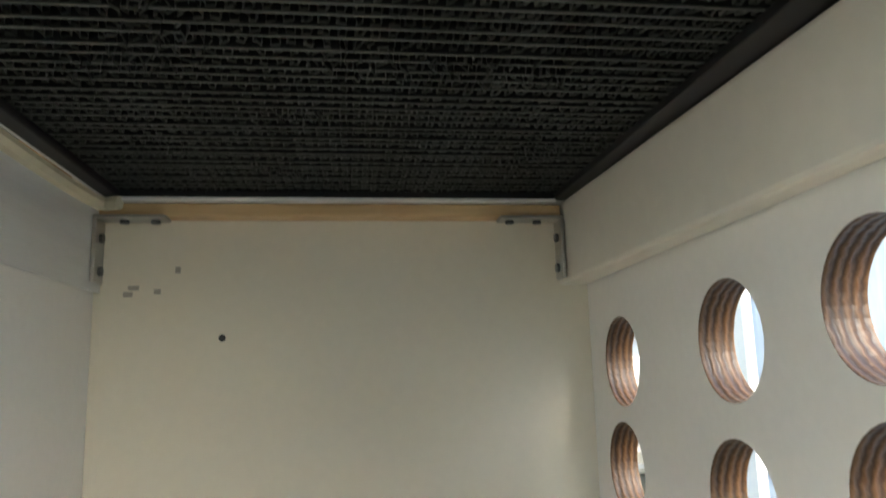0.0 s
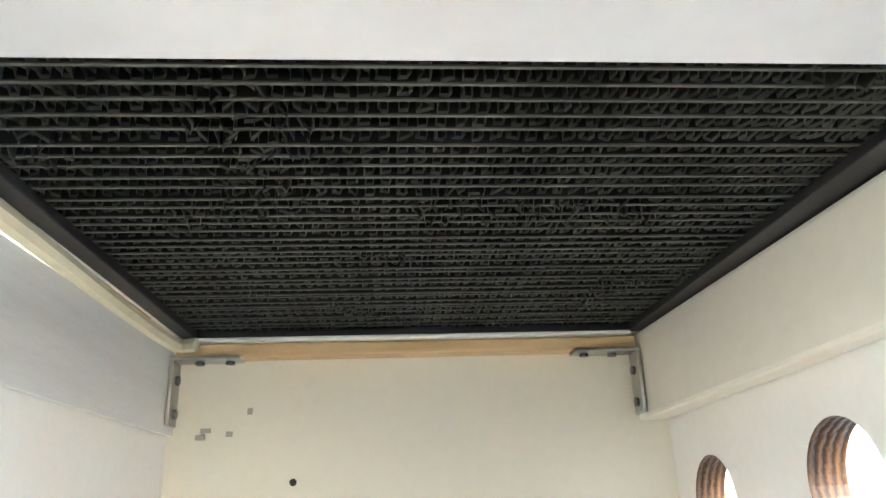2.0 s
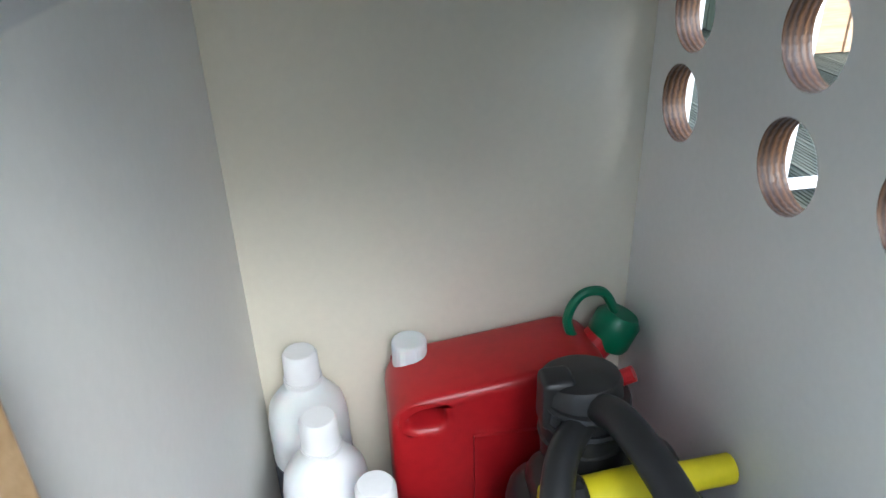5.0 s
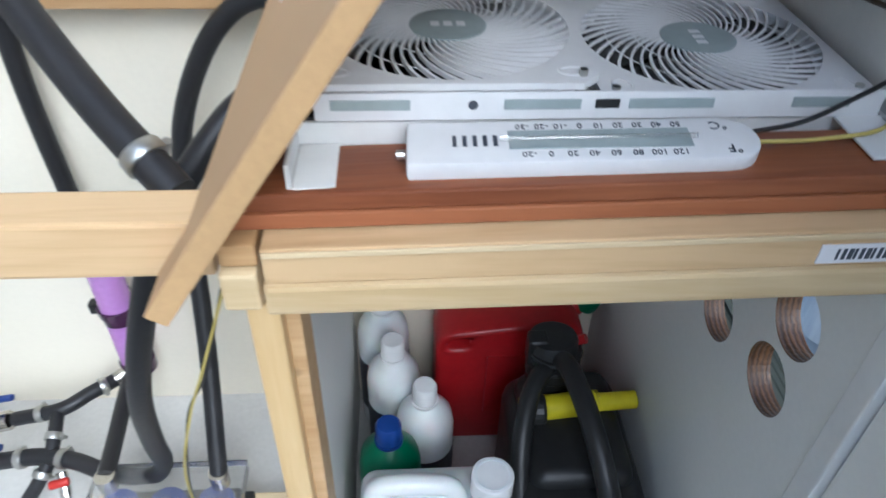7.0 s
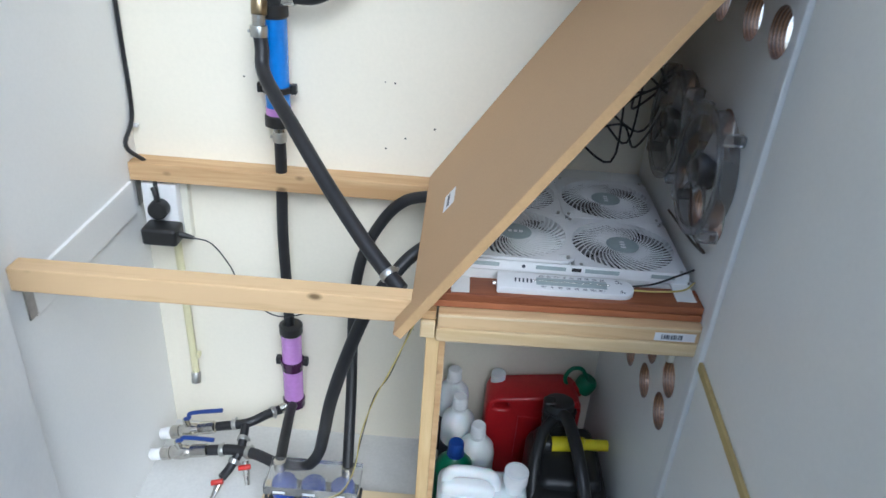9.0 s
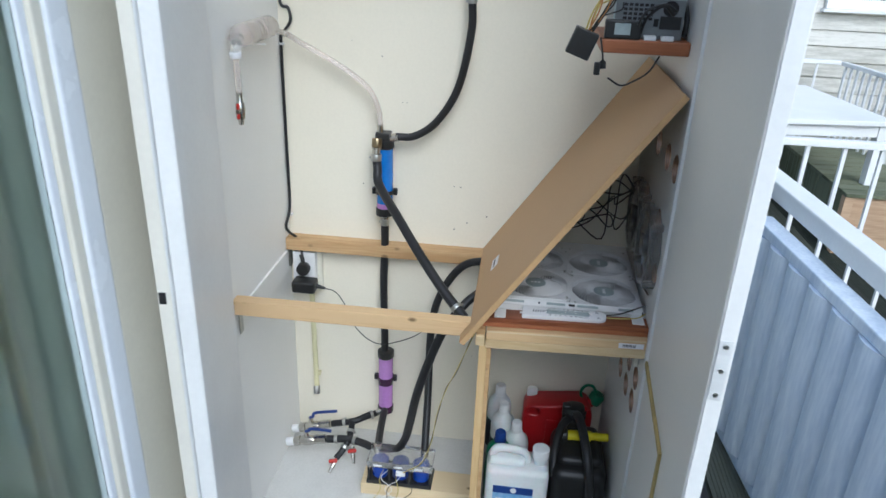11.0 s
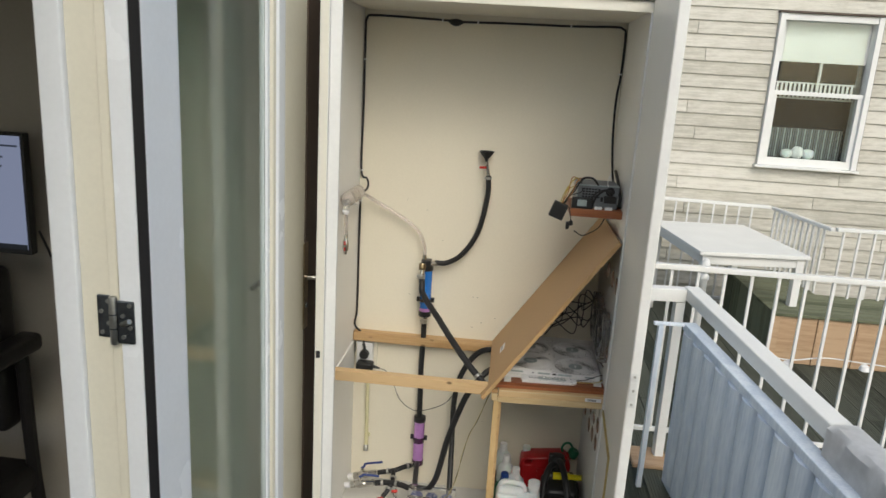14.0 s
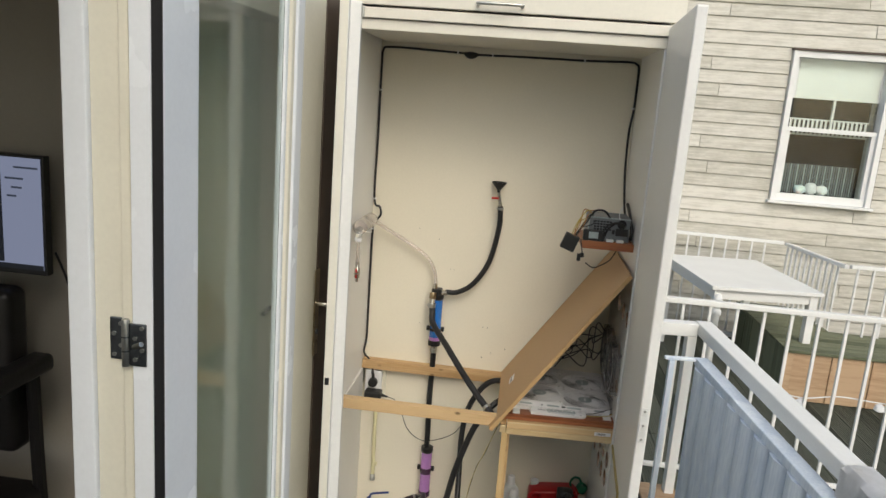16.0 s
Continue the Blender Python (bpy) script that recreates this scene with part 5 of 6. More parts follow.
# ---- clear fans and loose wires on the bored side panel ----
def clear_fan(y, z):
    t = thing("clear_fan", "large clear plastic case fan on the bored side panel", "fan", (W, y, z), "clear side fans")
    turn = Matrix.Rotation(radians(-90), 4, 'Y')
    part("frame_ring", lathe([(0.086, 0), (0.089, 0), (0.089, 0.03), (0.086, 0.03)], (W - 0.0015, y, z), 40, m=turn, closed=True), SMOKY_SHADE, t, "", True)
    part("flange", lathe([(0.0895, 0.026), (0.099, 0.026), (0.099, 0.030), (0.0895, 0.030)], (W - 0.0015, y, z), 40, m=turn, closed=True), SMOKY_SHADE, t, "", True)
    for s in (-1, 1):
        for q in (-1, 1):
            part("corner_lug", box(W - 0.031, W - 0.0015, y + s * 0.074 - 0.008, y + s * 0.074 + 0.008, z + q * 0.074 - 0.008, z + q * 0.074 + 0.008, 0.003), SMOKY_SHADE, t)
    part("hub", cyl((W - 0.033, y, z), (W - 0.006, y, z), 0.030, n=28, bevel=0.004), SMOKY_SHADE, t, "smoky clear hub", True)
    part("motor", cyl((W - 0.0295, y, z), (W - 0.008, y, z), 0.017, n=20, bevel=0.002), BLACK, t, "black motor core", True)
    for k in range(7):
        a = 2 * math.pi * k / 7
        b = bmesh.new()
        q = [b.verts.new((W - xx, y + math.cos(a + tw) * r, z + math.sin(a + tw) * r)) for r, tw, xx in ((0.031, 0, 0.028), (0.057, 0.05, 0.027), (0.083, 0.15, 0.025), (0.083, 0.85, 0.008), (0.057, 0.7, 0.010), (0.031, 0.6, 0.012))]
        b.faces.new((q[0], q[1], q[4], q[5]))
        b.faces.new((q[1], q[2], q[3], q[4]))
        bmesh.ops.solidify(b, geom=list(b.faces), thickness=0.0015)
        part("blade", b, SMOKY_SHADE, t, "", True)


clear_fan(0.085, 1.025)
clear_fan(0.286, 1.03)
rw = random.Random(21)
for k in range(7):
    y0 = 0.40 + rw.uniform(-0.05, 0.05)
    pts = [(0.82 + rw.uniform(-0.05, 0.05), y0, 0.90), (0.87 + rw.uniform(-0.05, 0.05), y0 + rw.uniform(-0.04, 0.04), 0.97 + rw.uniform(-0.03, 0.05)), (0.95 + rw.uniform(-0.04, 0.04), y0 + rw.uniform(-0.05, 0.03), 0.94 + rw.uniform(-0.03, 0.12)), (1.0 + rw.uniform(-0.03, 0.02), y0 + rw.uniform(-0.05, 0.03), 1.02 + rw.uniform(-0.06, 0.1)), (1.045, y0 - 0.02, 1.1 + rw.uniform(-0.1, 0.05))]
    single("fan_wire", tube(pts, 0.0022, 6, 6), BLACK, "loose black fan wire", "wire", "fan wires", smooth=True)
single("fan_wire", tube([(1.04, 0.14, 0.99), (1.035, 0.06, 0.935), (1.045, 0.02, 0.92), (1.05, 0.1, 0.90), (1.045, 0.22, 0.893)], 0.002, 6, 6), BROWN, "brown fan wire along the side panel", "wire", "fan wires", smooth=True)

# ---- house side: open glazed door, frame, curtain, room ----
m_leaf = Matrix.Translation((-0.135, -1.17, 0)) @ Matrix.Rotation(radians(86.45), 4, 'Z')   # x runs along the leaf, +y to the house
leaf = thing("glazed_door", "white framed glazed balcony door standing open", "door", (-0.13, -1.15, 0.0))
LW, LZ0, LZ1 = 0.925, 0.02, 2.45


def leaf_box(x0, x1, y0, y1, z0, z1, bevel=0.003):
    return box(x0, x1, y0, y1, z0, z1, bevel, None, m_leaf)


part("hinge_stile", leaf_box(0.0, 0.135, -0.036, 0.035, LZ0, LZ1), WHITE_PVC, leaf)
part("lock_stile", leaf_box(0.745, LW, -0.036, 0.035, LZ0, LZ1), CREAM_PVC, leaf)
part("bottom_rail", leaf_box(0.1355, 0.7445, -0.035, 0.034, LZ0, 0.40), WHITE_PVC, leaf)
part("top_rail", leaf_box(0.1355, 0.7445, -0.035, 0.034, 2.33, LZ1), CREAM_PVC, leaf)
part("glazing_bead", leaf_box(0.1358, 0.150, -0.030, 0.02, 0.431, 2.329), WHITE_PVC, leaf)
part("glazing_bead", leaf_box(0.690, 0.7442, -0.038, 0.02, 0.431, 2.329, 0.006), WHITE_PVC, leaf)
part("bead_step", leaf_box(0.664, 0.6898, -0.031, 0.012, 0.431, 2.329, 0.005), CREAM_PVC, leaf)
part("bead_step", leaf_box(0.645, 0.6638, -0.022, 0.006, 0.431, 2.329, 0.004), WHITE_PVC, leaf)
part("glazing_bead", leaf_box(0.136, 0.744, -0.033, 0.015, 0.4005, 0.430, 0.006), WHITE_PVC, leaf)
pane = part("pane", leaf_box(0.1502, 0.6448, -0.014, -0.010, 0.431, 2.328, 0), GLASS, leaf, "slightly green double glazed pane")
pane.visible_shadow = False
part("gasket", box(-0.004, -0.0002, -0.0358, -0.012, LZ0, LZ1, 0.001, None, m_leaf), GASKET, leaf, "black rubber gasket")
part("edge_rebate", box(-0.006, -0.0002, -0.0115, 0.036, LZ0, LZ1, 0.001, None, m_leaf), WHITE_PVC, leaf)
part("edge_strip", leaf_box(LW + 0.001, 1.075, -0.040, 0.030, LZ0, LZ1, 0.003), BROWN, leaf, "dark brown weathered closing strip")
lh = part("lock_plate", leaf_box(0.902, 0.942, -0.0445, -0.0405, 1.07, 1.378, 0.0015), BRASS, leaf, "tarnished lock plate")
part("lever", tube([m_leaf @ Vector((0.923, -0.044, 1.257)), m_leaf @ Vector((0.923, -0.075, 1.257)), m_leaf @ Vector((0.935, -0.088, 1.256)), m_leaf @ Vector((1.02, -0.092, 1.249))], 0.0095, 10, 6), CHROME, lh, "steel door lever", True)
part("lock_cylinder", cyl(m_leaf @ Vector((0.923, -0.0446, 1.155)), m_leaf @ Vector((0.923, -0.050, 1.155)), 0.010, n=16, bevel=0.001), DARK_STEEL, lh)
part("inner_lever", tube([m_leaf @ Vector((0.90, 0.034, 1.252)), m_leaf @ Vector((0.90, 0.08, 1.252)), m_leaf @ Vector((0.885, 0.088, 1.252)), m_leaf @ Vector((0.77, 0.088, 1.245))], 0.009, 10, 6), CHROME, leaf, "steel inside lever", True)
hinge = thing("door_hinge", "dark steel butt hinge with screws on the door frame", "hinge", (-0.18, -1.17, 1.41))
HZ = 1.411
part("frame_leaf", box(-0.230, -0.194, -1.1625, -1.1595, HZ - 0.047, HZ + 0.049, 0.003), DARK_STEEL, hinge)
part("door_leaf", box(-0.175, -0.137, -1.1805, -1.1775, HZ - 0.051, HZ + 0.045, 0.003), DARK_STEEL, hinge)
part("knuckle", cyl((-0.1845, -1.179, HZ - 0.055), (-0.1845, -1.179, HZ + 0.053), 0.0085, n=18, bevel=0.002), STEEL, hinge, "steel hinge pin", True)
for z in (-0.02, 0.012):
    part("knuckle_ring", cyl((-0.1845, -1.179, HZ + z), (-0.1845, -1.179, HZ + z + 0.003), 0.0092, n=18), DARK_STEEL, hinge)
part("door_strap", box(-0.1835, -0.1745, -1.1805, -1.1775, HZ - 0.049, HZ + 0.043, 0.001), DARK_STEEL, hinge)
part("frame_strap", box(-0.1945, -0.1855, -1.1745, -1.1605, HZ - 0.045, HZ + 0.047, 0.001), DARK_STEEL, hinge)
for x, y in ((-0.213, -1.1625), (-0.154, -1.1805)):
    for z in (-0.036, -0.014, 0.012, 0.036):
        part("screw", cyl((x + 0.008 * (1 if z in (-0.014, 0.036) else -1), y, HZ + z), (x + 0.008 * (1 if z in (-0.014, 0.036) else -1), y - 0.003, HZ + z), 0.0048, n=12), STEEL, hinge)
part("adjuster", cyl((-0.165, -1.181, HZ - 0.008), (-0.142, -1.19, HZ + 0.004), 0.006, n=12, bevel=0.001), STEEL, hinge, "bright adjusting screw", True)
jamb = thing("door_frame", "stepped cream and white door frame", "frame", (-0.25, -1.16, 0.0), kind="structure")
part("outer_stile", box(-0.321, -0.2665, -1.172, -1.08, 0.0, 2.5, 0.004), WHITE_PVC, jamb)
part("inner_stile", box(-0.266, -0.202, -1.159, -1.08, 0.0, 2.5, 0.003), CREAM_PVC, jamb)
part("stop_bead", box(-0.2015, -0.177, -1.165, -1.08, 0.0, 2.5, 0.005), CREAM_PVC, jamb, "yellowed seal bead")
single("facade_panel", box(-0.44, -0.215, -1.079, 1.2, 2.2, 2.9, 0.002), CREAM, "painted house facade above the glazing", "facade", kind="structure")
single("facade_panel", box(-0.40, -0.24, -0.02, 1.6, -0.05, 2.199, 0.002), CREAM, "painted house facade beside the cabinet", "facade", kind="structure")
cb = bmesh.new()
rows_c = []
for k in range(121):
    y = -0.98 + k * 0.0078
    x = -0.345 + 0.045 * math.sin(k * 0.62 + 1.1 * math.sin(k * 0.17)) * (0.6 + 0.4 * math.sin(k * 0.11)) + 0.014 * math.sin(k * 0.21 + 1)
    rows_c.append([cb.verts.new((x, y, z)) for z in (0.05, 0.8, 1.6, 2.4)])
for a, b_ in zip(rows_c, rows_c[1:]):
    for j in range(3):
        cb.faces.new((a[j], b_[j], b_[j + 1], a[j + 1]))
bmesh.ops.solidify(cb, geom=list(cb.faces), thickness=0.002)
single("curtain", cb, CURTAIN, "pale green curtain hanging in folds behind the glass", "curtain", smooth=True)
room_back = single("wall_room", box(-3.2, -0.42, -0.32, -0.27, 0.0, 2.6, 0.001), ROOM_WALL, "grey painted wall inside the room", "wall", kind="structure")
single("wall_room_side", box(-3.25, -3.2, -4.5, -0.27, 0.0, 2.6, 0.001), ROOM_WALL, "grey painted far side wall of the room", "wall", kind="structure")
single("floor_room", box(-3.2, -0.37, -4.5, -0.32, -0.02, 0.0, 0.001), ROOM_FLOOR, "dark floor inside the room", "floor", kind="structure")
single("ceiling_room", box(-3.25, -0.37, -4.5, -0.27, 2.6, 2.65, 0.001), ROOM_WALL, "ceiling inside the room", "ceiling", kind="structure")
single("facade_wall", box(-0.42, -0.22, -4.5, -2.35, -0.05, 2.9, 0.002), CREAM, "painted house facade past the doorway", "facade", kind="structure")
# added out of view to cut the low sky light reaching the cabinet
single("wall_sky_block", box(-0.42, 1.62, -4.7, -4.501, -0.05, 2.9, 0.004), CREAM, "unseen cream wall added behind the camera to block low sky light", "wall", kind="structure")
single("facade_lintel", box(-0.42, -0.22, -2.349, -1.081, 2.5, 2.9, 0.002), CREAM, "lintel over the doorway", "facade", kind="structure")
single("baseboard", box(-3.2, -0.42, -0.334, -0.321, 0.0, 0.09, 0.002), WHITE_PAINT, "white skirting in the room", "baseboard", kind="structure")
mon = thing("monitor", "black wall mounted computer monitor showing a window", "monitor", (-1.1, -0.5, 1.5))
part("bezel", box(-1.40, -0.832, -0.53, -0.50, 1.335, 1.715, 0.004), BLACK, mon)
part("screen", box(-1.39, -0.842, -0.5325, -0.5305, 1.352, 1.705, 0), SCREEN, mon, "lit screen")
part("dark_window", box(-1.39, -0.975, -0.5345, -0.533, 1.372, 1.655, 0), SCREEN_DARK, mon, "dark screen area")
part("task_bar", box(-1.39, -0.842, -0.5345, -0.533, 1.352, 1.368, 0), SCREEN_DARK, mon)
part("arm", box(-1.15, -1.05, -0.4995, -0.3205, 1.45, 1.6, 0.004), BLACK, mon)
for x0, x1, z in ((-0.96, -0.90, 1.64), (-0.94, -0.905, 1.612), (-0.955, -0.925, 1.585), (-0.93, -0.85, 1.675)):
    part("print_bar", box(x0, x1, -0.5345, -0.533, z - 0.003, z + 0.003, 0), SCREEN_TEXT, mon)
single("monitor_cable", tube([(-0.845, -0.47, 1.40), (-0.82, -0.45, 1.30), (-0.80, -0.42, 1.15), (-0.82, -0.40, 0.95), (-0.83, -0.38, 0.85), (-0.78, -0.36, 0.74), (-0.72, -0.35, 0.70)], 0.004, 8), BLACK, "black monitor cable hanging on the wall", "cable", smooth=True)
chair = thing("armchair", "black leather chair on dark legs", "chair", (-1.05, -0.75, 0.0))
part("backrest", rounded(-1.35, -0.905, -0.62, -0.52, 0.75, 1.30, 0.03), LEATHER, chair, "", True)
part("seat", rounded(-1.4, -0.86, -1.0, -0.52, 0.52, 0.62, 0.03), LEATHER, chair, "", True)
part("armrest", rounded(-0.90, -0.82, -1.0, -0.52, 1.02, 1.08, 0.02), LEATHER, chair, "", True)
for x, y in ((-0.885, -0.97), (-0.885, -0.55), (-1.35, -0.97), (-1.35, -0.55)):
    part("leg", tube([(x, y, 1.03 if x > -1 else 0.54), (x + 0.01, y, 0.6), (x + 0.03, y, 0.3), (x + 0.01, y, 0.0)], 0.022, 8, 6), LEATHER, chair, "", True)

# ---- balcony, terrace and the house opposite ----
single("ground", box(-60, 60, -60, 60, -3.3, -3.2), GROUND, "bare ground below the balcony", "ground", kind="structure")
single("slab_terrace", box(-0.3, 9.0, -5.5, 4.45, -0.30, -0.09, 0.002), GROUND, "concrete slab under the decking", "slab", kind="structure")
deck = thing("decking", "weathered grooved deck boards", "deck", (1.0, 0.0, -0.09), kind="structure")


def deck_board(w, L):
    b = bmesh.new()
    n = 9
    prof = [(-w / 2, -0.024), (-w / 2, 0)]
    for k in range(n):
        a = -w / 2 + 0.004 + (w - 0.008) * k / n
        c = -w / 2 + 0.004 + (w - 0.008) * (k + 1) / n
        prof += [(a + 0.001, 0.0), (a + (c - a) * 0.55, 0.0), (a + (c - a) * 0.62, -0.004), (c - 0.001, -0.004)]
    prof += [(w / 2, 0), (w / 2, -0.024)]
    r = [[b.verts.new((x, y, z)) for x, z in prof] for y in (0, L)]
    for k in range(len(prof) - 1):
        b.faces.new((r[0][k], r[0][k + 1], r[1][k + 1], r[1][k]))
    b.faces.new(r[0])
    b.faces.new(r[1][::-1])
    return b


board_long = mesh_of("deck_board", deck_board(0.138, 2.4), DECK)
rd = random.Random(2)
for i in range(50):
    x = -0.2 + i * 0.145
    for j, y in enumerate((-5.3, -2.895, -0.49, 1.915)):
        if x > 1.75 and j < 2:
            continue
        o = new("deck_board", board_long)
        o.location = (x, y, -0.05 + rd.uniform(-0.0015, 0.0015))
        o.parent = deck
        o.matrix_parent_inverse = deck.matrix_basis.inverted()

# white handrail on a galvanised screen
hand = thing("handrail", "white painted timber handrail with worn end", "handrail", (1.66, 0.0, 0.9), "balcony rails")
part("long_rail", box(1.605, 1.685, -4.3, 1.17, 0.885, 0.95, 0.008), WHITE_PAINT, hand)
part("short_rail", box(1.34, 1.604, 1.105, 1.17, 0.875, 0.945, 0.006), WHITE_PAINT, hand)
for y in (1.135, -1.6):
    part("post", box(1.555, 1.604, y - 0.028, y + 0.028, -0.05, 0.874, 0.004), WHITE_PAINT, hand)
part("worn_patch", box(1.6035, 1.645, -0.47, -0.36, 0.872, 0.9515, 0.004), PINE_PALE, hand, "bare worn timber")
screen = thing("privacy_screen", "galvanised steel balcony screen of vertical ribs", "screen", (1.55, 0.0, 0.0))
part("top_tube", box(1.528, 1.592, -4.3, 0.93, 0.812, 0.85, 0.006), GALV, screen)
part("end_flange", box(1.38, 1.527, 0.90, 0.925, 0.835, 0.85, 0.002), GALV, screen)
part("end_post", box(1.40, 1.425, 0.895, 0.92, -0.05, 0.834, 0.002), GALV, screen)
part("bottom_tube", box(1.535, 1.585, -4.3, 0.93, -0.02, 0.02, 0.004), GALV, screen)
b = bmesh.new()
prof = []
for k in range(9):
    a = math.pi * k / 8
    prof.append((-0.002 - 0.042 * math.sin(a) ** 0.8, 0.069 * math.cos(a)))
prof_in = [(0.012, y) for x, y in reversed(prof)]
ring0 = [b.verts.new((x, y, 0.021)) for x, y in prof + prof_in]
ring1 = [b.verts.new((x, y, 0.811)) for x, y in prof + prof_in]
n = len(ring0)
for k in range(n):
    b.faces.new((ring0[k], ring0[(k + 1) % n], ring1[(k + 1) % n], ring1[k]))
b.faces.new(ring0)
b.faces.new(ring1[::-1])
rib_mesh = mesh_of("rib", b, GALV, True)
for k in range(36):
    o = new("rib", rib_mesh)
    o.location = (1.56, 0.855 - k * 0.143, 0)
    o.parent = screen
    o.matrix_parent_inverse = screen.matrix_basis.inverted()

screen.matrix_basis = Matrix.Translation((1.562, 0.86, 0.0)) @ Matrix.Rotation(radians(5.4), 4, 'Z') @ Matrix.Translation((-0.003, -0.93, 0))
hand.matrix_basis = Matrix.Translation((1.655, 1.11, 0.9)) @ Matrix.Rotation(radians(4.6), 4, 'Z') @ Matrix.Translation((0, -1.11, 0))


# pale plastic sheet thrown over the near stretch of the handrail
SHEET = material("pale_plastic_sheet", (0.87, 0.88, 0.9), 0.35, vary=0.08, scale=14, bump=0.3, grain=40)
section = [(1.598, 0.56), (1.592, 0.66), (1.594, 0.76), (1.593, 0.87), (1.596, 0.945), (1.606, 0.957), (1.645, 0.959), (1.684, 0.957), (1.695, 0.94), (1.697, 0.84), (1.70, 0.74)]
sb_ = bmesh.new()
rows_s = []
for k in range(41):
    y = -0.37 - k * 0.02
    rows_s.append([])
    for i, (x, z) in enumerate(section):
        n_ = noise.noise(Vector((i * 0.9, y * 14, 3.0)))
        out = -1 if i < 5 else 1
        low = 0.05 * noise.noise(Vector((0.5, y * 5, 8.0))) if i in (0, len(section) - 1) else 0
        rows_s[-1].append(sb_.verts.new((x + (out * (0.004 + 0.007 * (n_ + 0.5)) if i not in (5, 6, 7) else 0), y + 0.006 * n_, z + low + (0.004 * (n_ + 0.6) if i in (5, 6, 7) else 0))))
for a, b_ in zip(rows_s, rows_s[1:]):
    for i in range(len(section) - 1):
        sb_.faces.new((a[i], a[i + 1], b_[i + 1], b_[i]))
bmesh.ops.solidify(sb_, geom=list(sb_.faces), thickness=0.0015)
sheet = single("plastic_sheet", sb_, SHEET, "crumpled pale plastic sheet draped over the white handrail", "sheet", smooth=True)
sheet.matrix_basis = Matrix.Translation((1.655, 1.11, 0.0)) @ Matrix.Rotation(radians(4.6), 4, 'Z') @ Matrix.Translation((-1.66, -1.11, 0))

# white metal railing across the terrace
def railing(name_label, p0, p1, z, step, z0=-0.02, thick=0.02, post=None):
    p0, p1 = Vector((*p0, 0)), Vector((*p1, 0))
    t = thing("railing", name_label, "railing", (p0.x, p0.y, -0.05), "balcony rails")
    d = p1 - p0
    L = d.length
    m = Matrix.Translation(p0) @ Matrix.Rotation(math.atan2(d.y, d.x), 4, 'Z')
    part("top_rail", box(0, L, -thick, thick, z - 0.03, z, 0.005, None, m), WHITE_PAINT, t)
    part("bottom_rail", box(0, L, -0.012, 0.012, z0, z0 + 0.025, 0.003, None, m), WHITE_PAINT, t)
    me = mesh_of("baluster", box(-0.008, 0.008, -0.008, 0.008, z0 + 0.0255, z - 0.0305, 0.001), WHITE_PAINT)
    for k in range(int(L / step)):
        o = new("baluster", me)
        o.matrix_basis = m @ Matrix.Translation((step * (k + 0.5), 0, 0))
        o.parent = t
        o.matrix_parent_inverse = t.matrix_basis.inverted()
    return t


railing("white metal railing with square balusters", (1.36, 1.40), (6.5, 1.44), 1.005, 0.146)
fin_t = thing("finial_post", "white turned finial post", "post", (1.85, 1.55, -0.05))
part("shaft", lathe([(0.022, 0), (0.022, 0.93), (0.03, 0.94), (0.03, 0.96), (0.018, 0.975), (0.028, 1.0), (0.03, 1.02), (0.02, 1.05), (0.012, 1.062)], (1.80, 1.56, -0.05), 18), WHITE_PAINT, fin_t, "", True)
railing("far white metal railing before the wooden house", (1.6, 4.40), (3.08, 4.28), 0.935, 0.115)
railing("far white metal railing running sideways", (3.10, 4.27), (3.26, 3.36), 0.93, 0.078)
railing("far white metal railing before the wooden house", (3.28, 3.34), (6.5, 3.55), 0.94, 0.125)
# table
tab = thing("garden_table", "white painted square garden table", "table", (2.75, 4.0, -0.05))
m_t = Matrix.Translation((2.115, 2.85, 0)) @ Matrix.Rotation(radians(8), 4, 'Z')
part("tabletop", box(0, 0.86, 0, 1.16, 0.735, 0.765, 0.004, None, m_t), WHITE_PAINT, tab)
part("apron", box(0.04, 0.82, 0.03, 0.05, 0.66, 0.7345, 0.003, None, m_t), WHITE_PAINT, tab)
part("apron", box(0.03, 0.05, 0.05, 1.1, 0.66, 0.7345, 0.003, None, m_t), WHITE_PAINT, tab)
for x, y in ((0.03, 0.02), (0.77, 0.02), (0.03, 1.08), (0.77, 1.08)):
    part("leg", box(x, x + 0.06, y, y + 0.06, 0.353 if x > 0.5 else -0.05, 0.7345, 0.004, None, m_t), WHITE_PAINT, tab)
# raised wooden planter deck
pl = thing("raised_deck", "raised weathered timber platform with panelled sides", "platform", (3.6, 2.6, -0.05))
for k in range(6):
    part("top_board", box(2.70, 6.4, 2.78 + k * 0.105, 2.78 + k * 0.105 + 0.099, 0.33, 0.352, 0.003), MOSS_DECK, pl)
for k in range(7):
    part("top_board", box(2.70, 3.24, 3.42 + k * 0.105, 3.42 + k * 0.105 + 0.099, 0.33, 0.352, 0.003), MOSS_DECK, pl)
for k in range(13):
    part("side_panel", box(2.76 + k * 0.29, 2.76 + k * 0.29 + 0.272, 2.80, 2.82, -0.045, 0.328, 0.003), CEDAR, pl)
    part("side_stud", box(2.76 + k * 0.29 + 0.274, 2.76 + k * 0.29 + 0.288, 2.79, 2.82, -0.045, 0.328, 0.002), CEDAR, pl)
part("corner_post", box(2.70, 2.755, 2.785, 2.84, -0.045, 0.328, 0.003), CEDAR, pl)
for k in range(6):
    part("end_board", box(2.705, 2.73, 2.845 + k * 0.2, 2.845 + k * 0.2 + 0.19, -0.045, 0.328, 0.003), MOSS_DECK, pl)
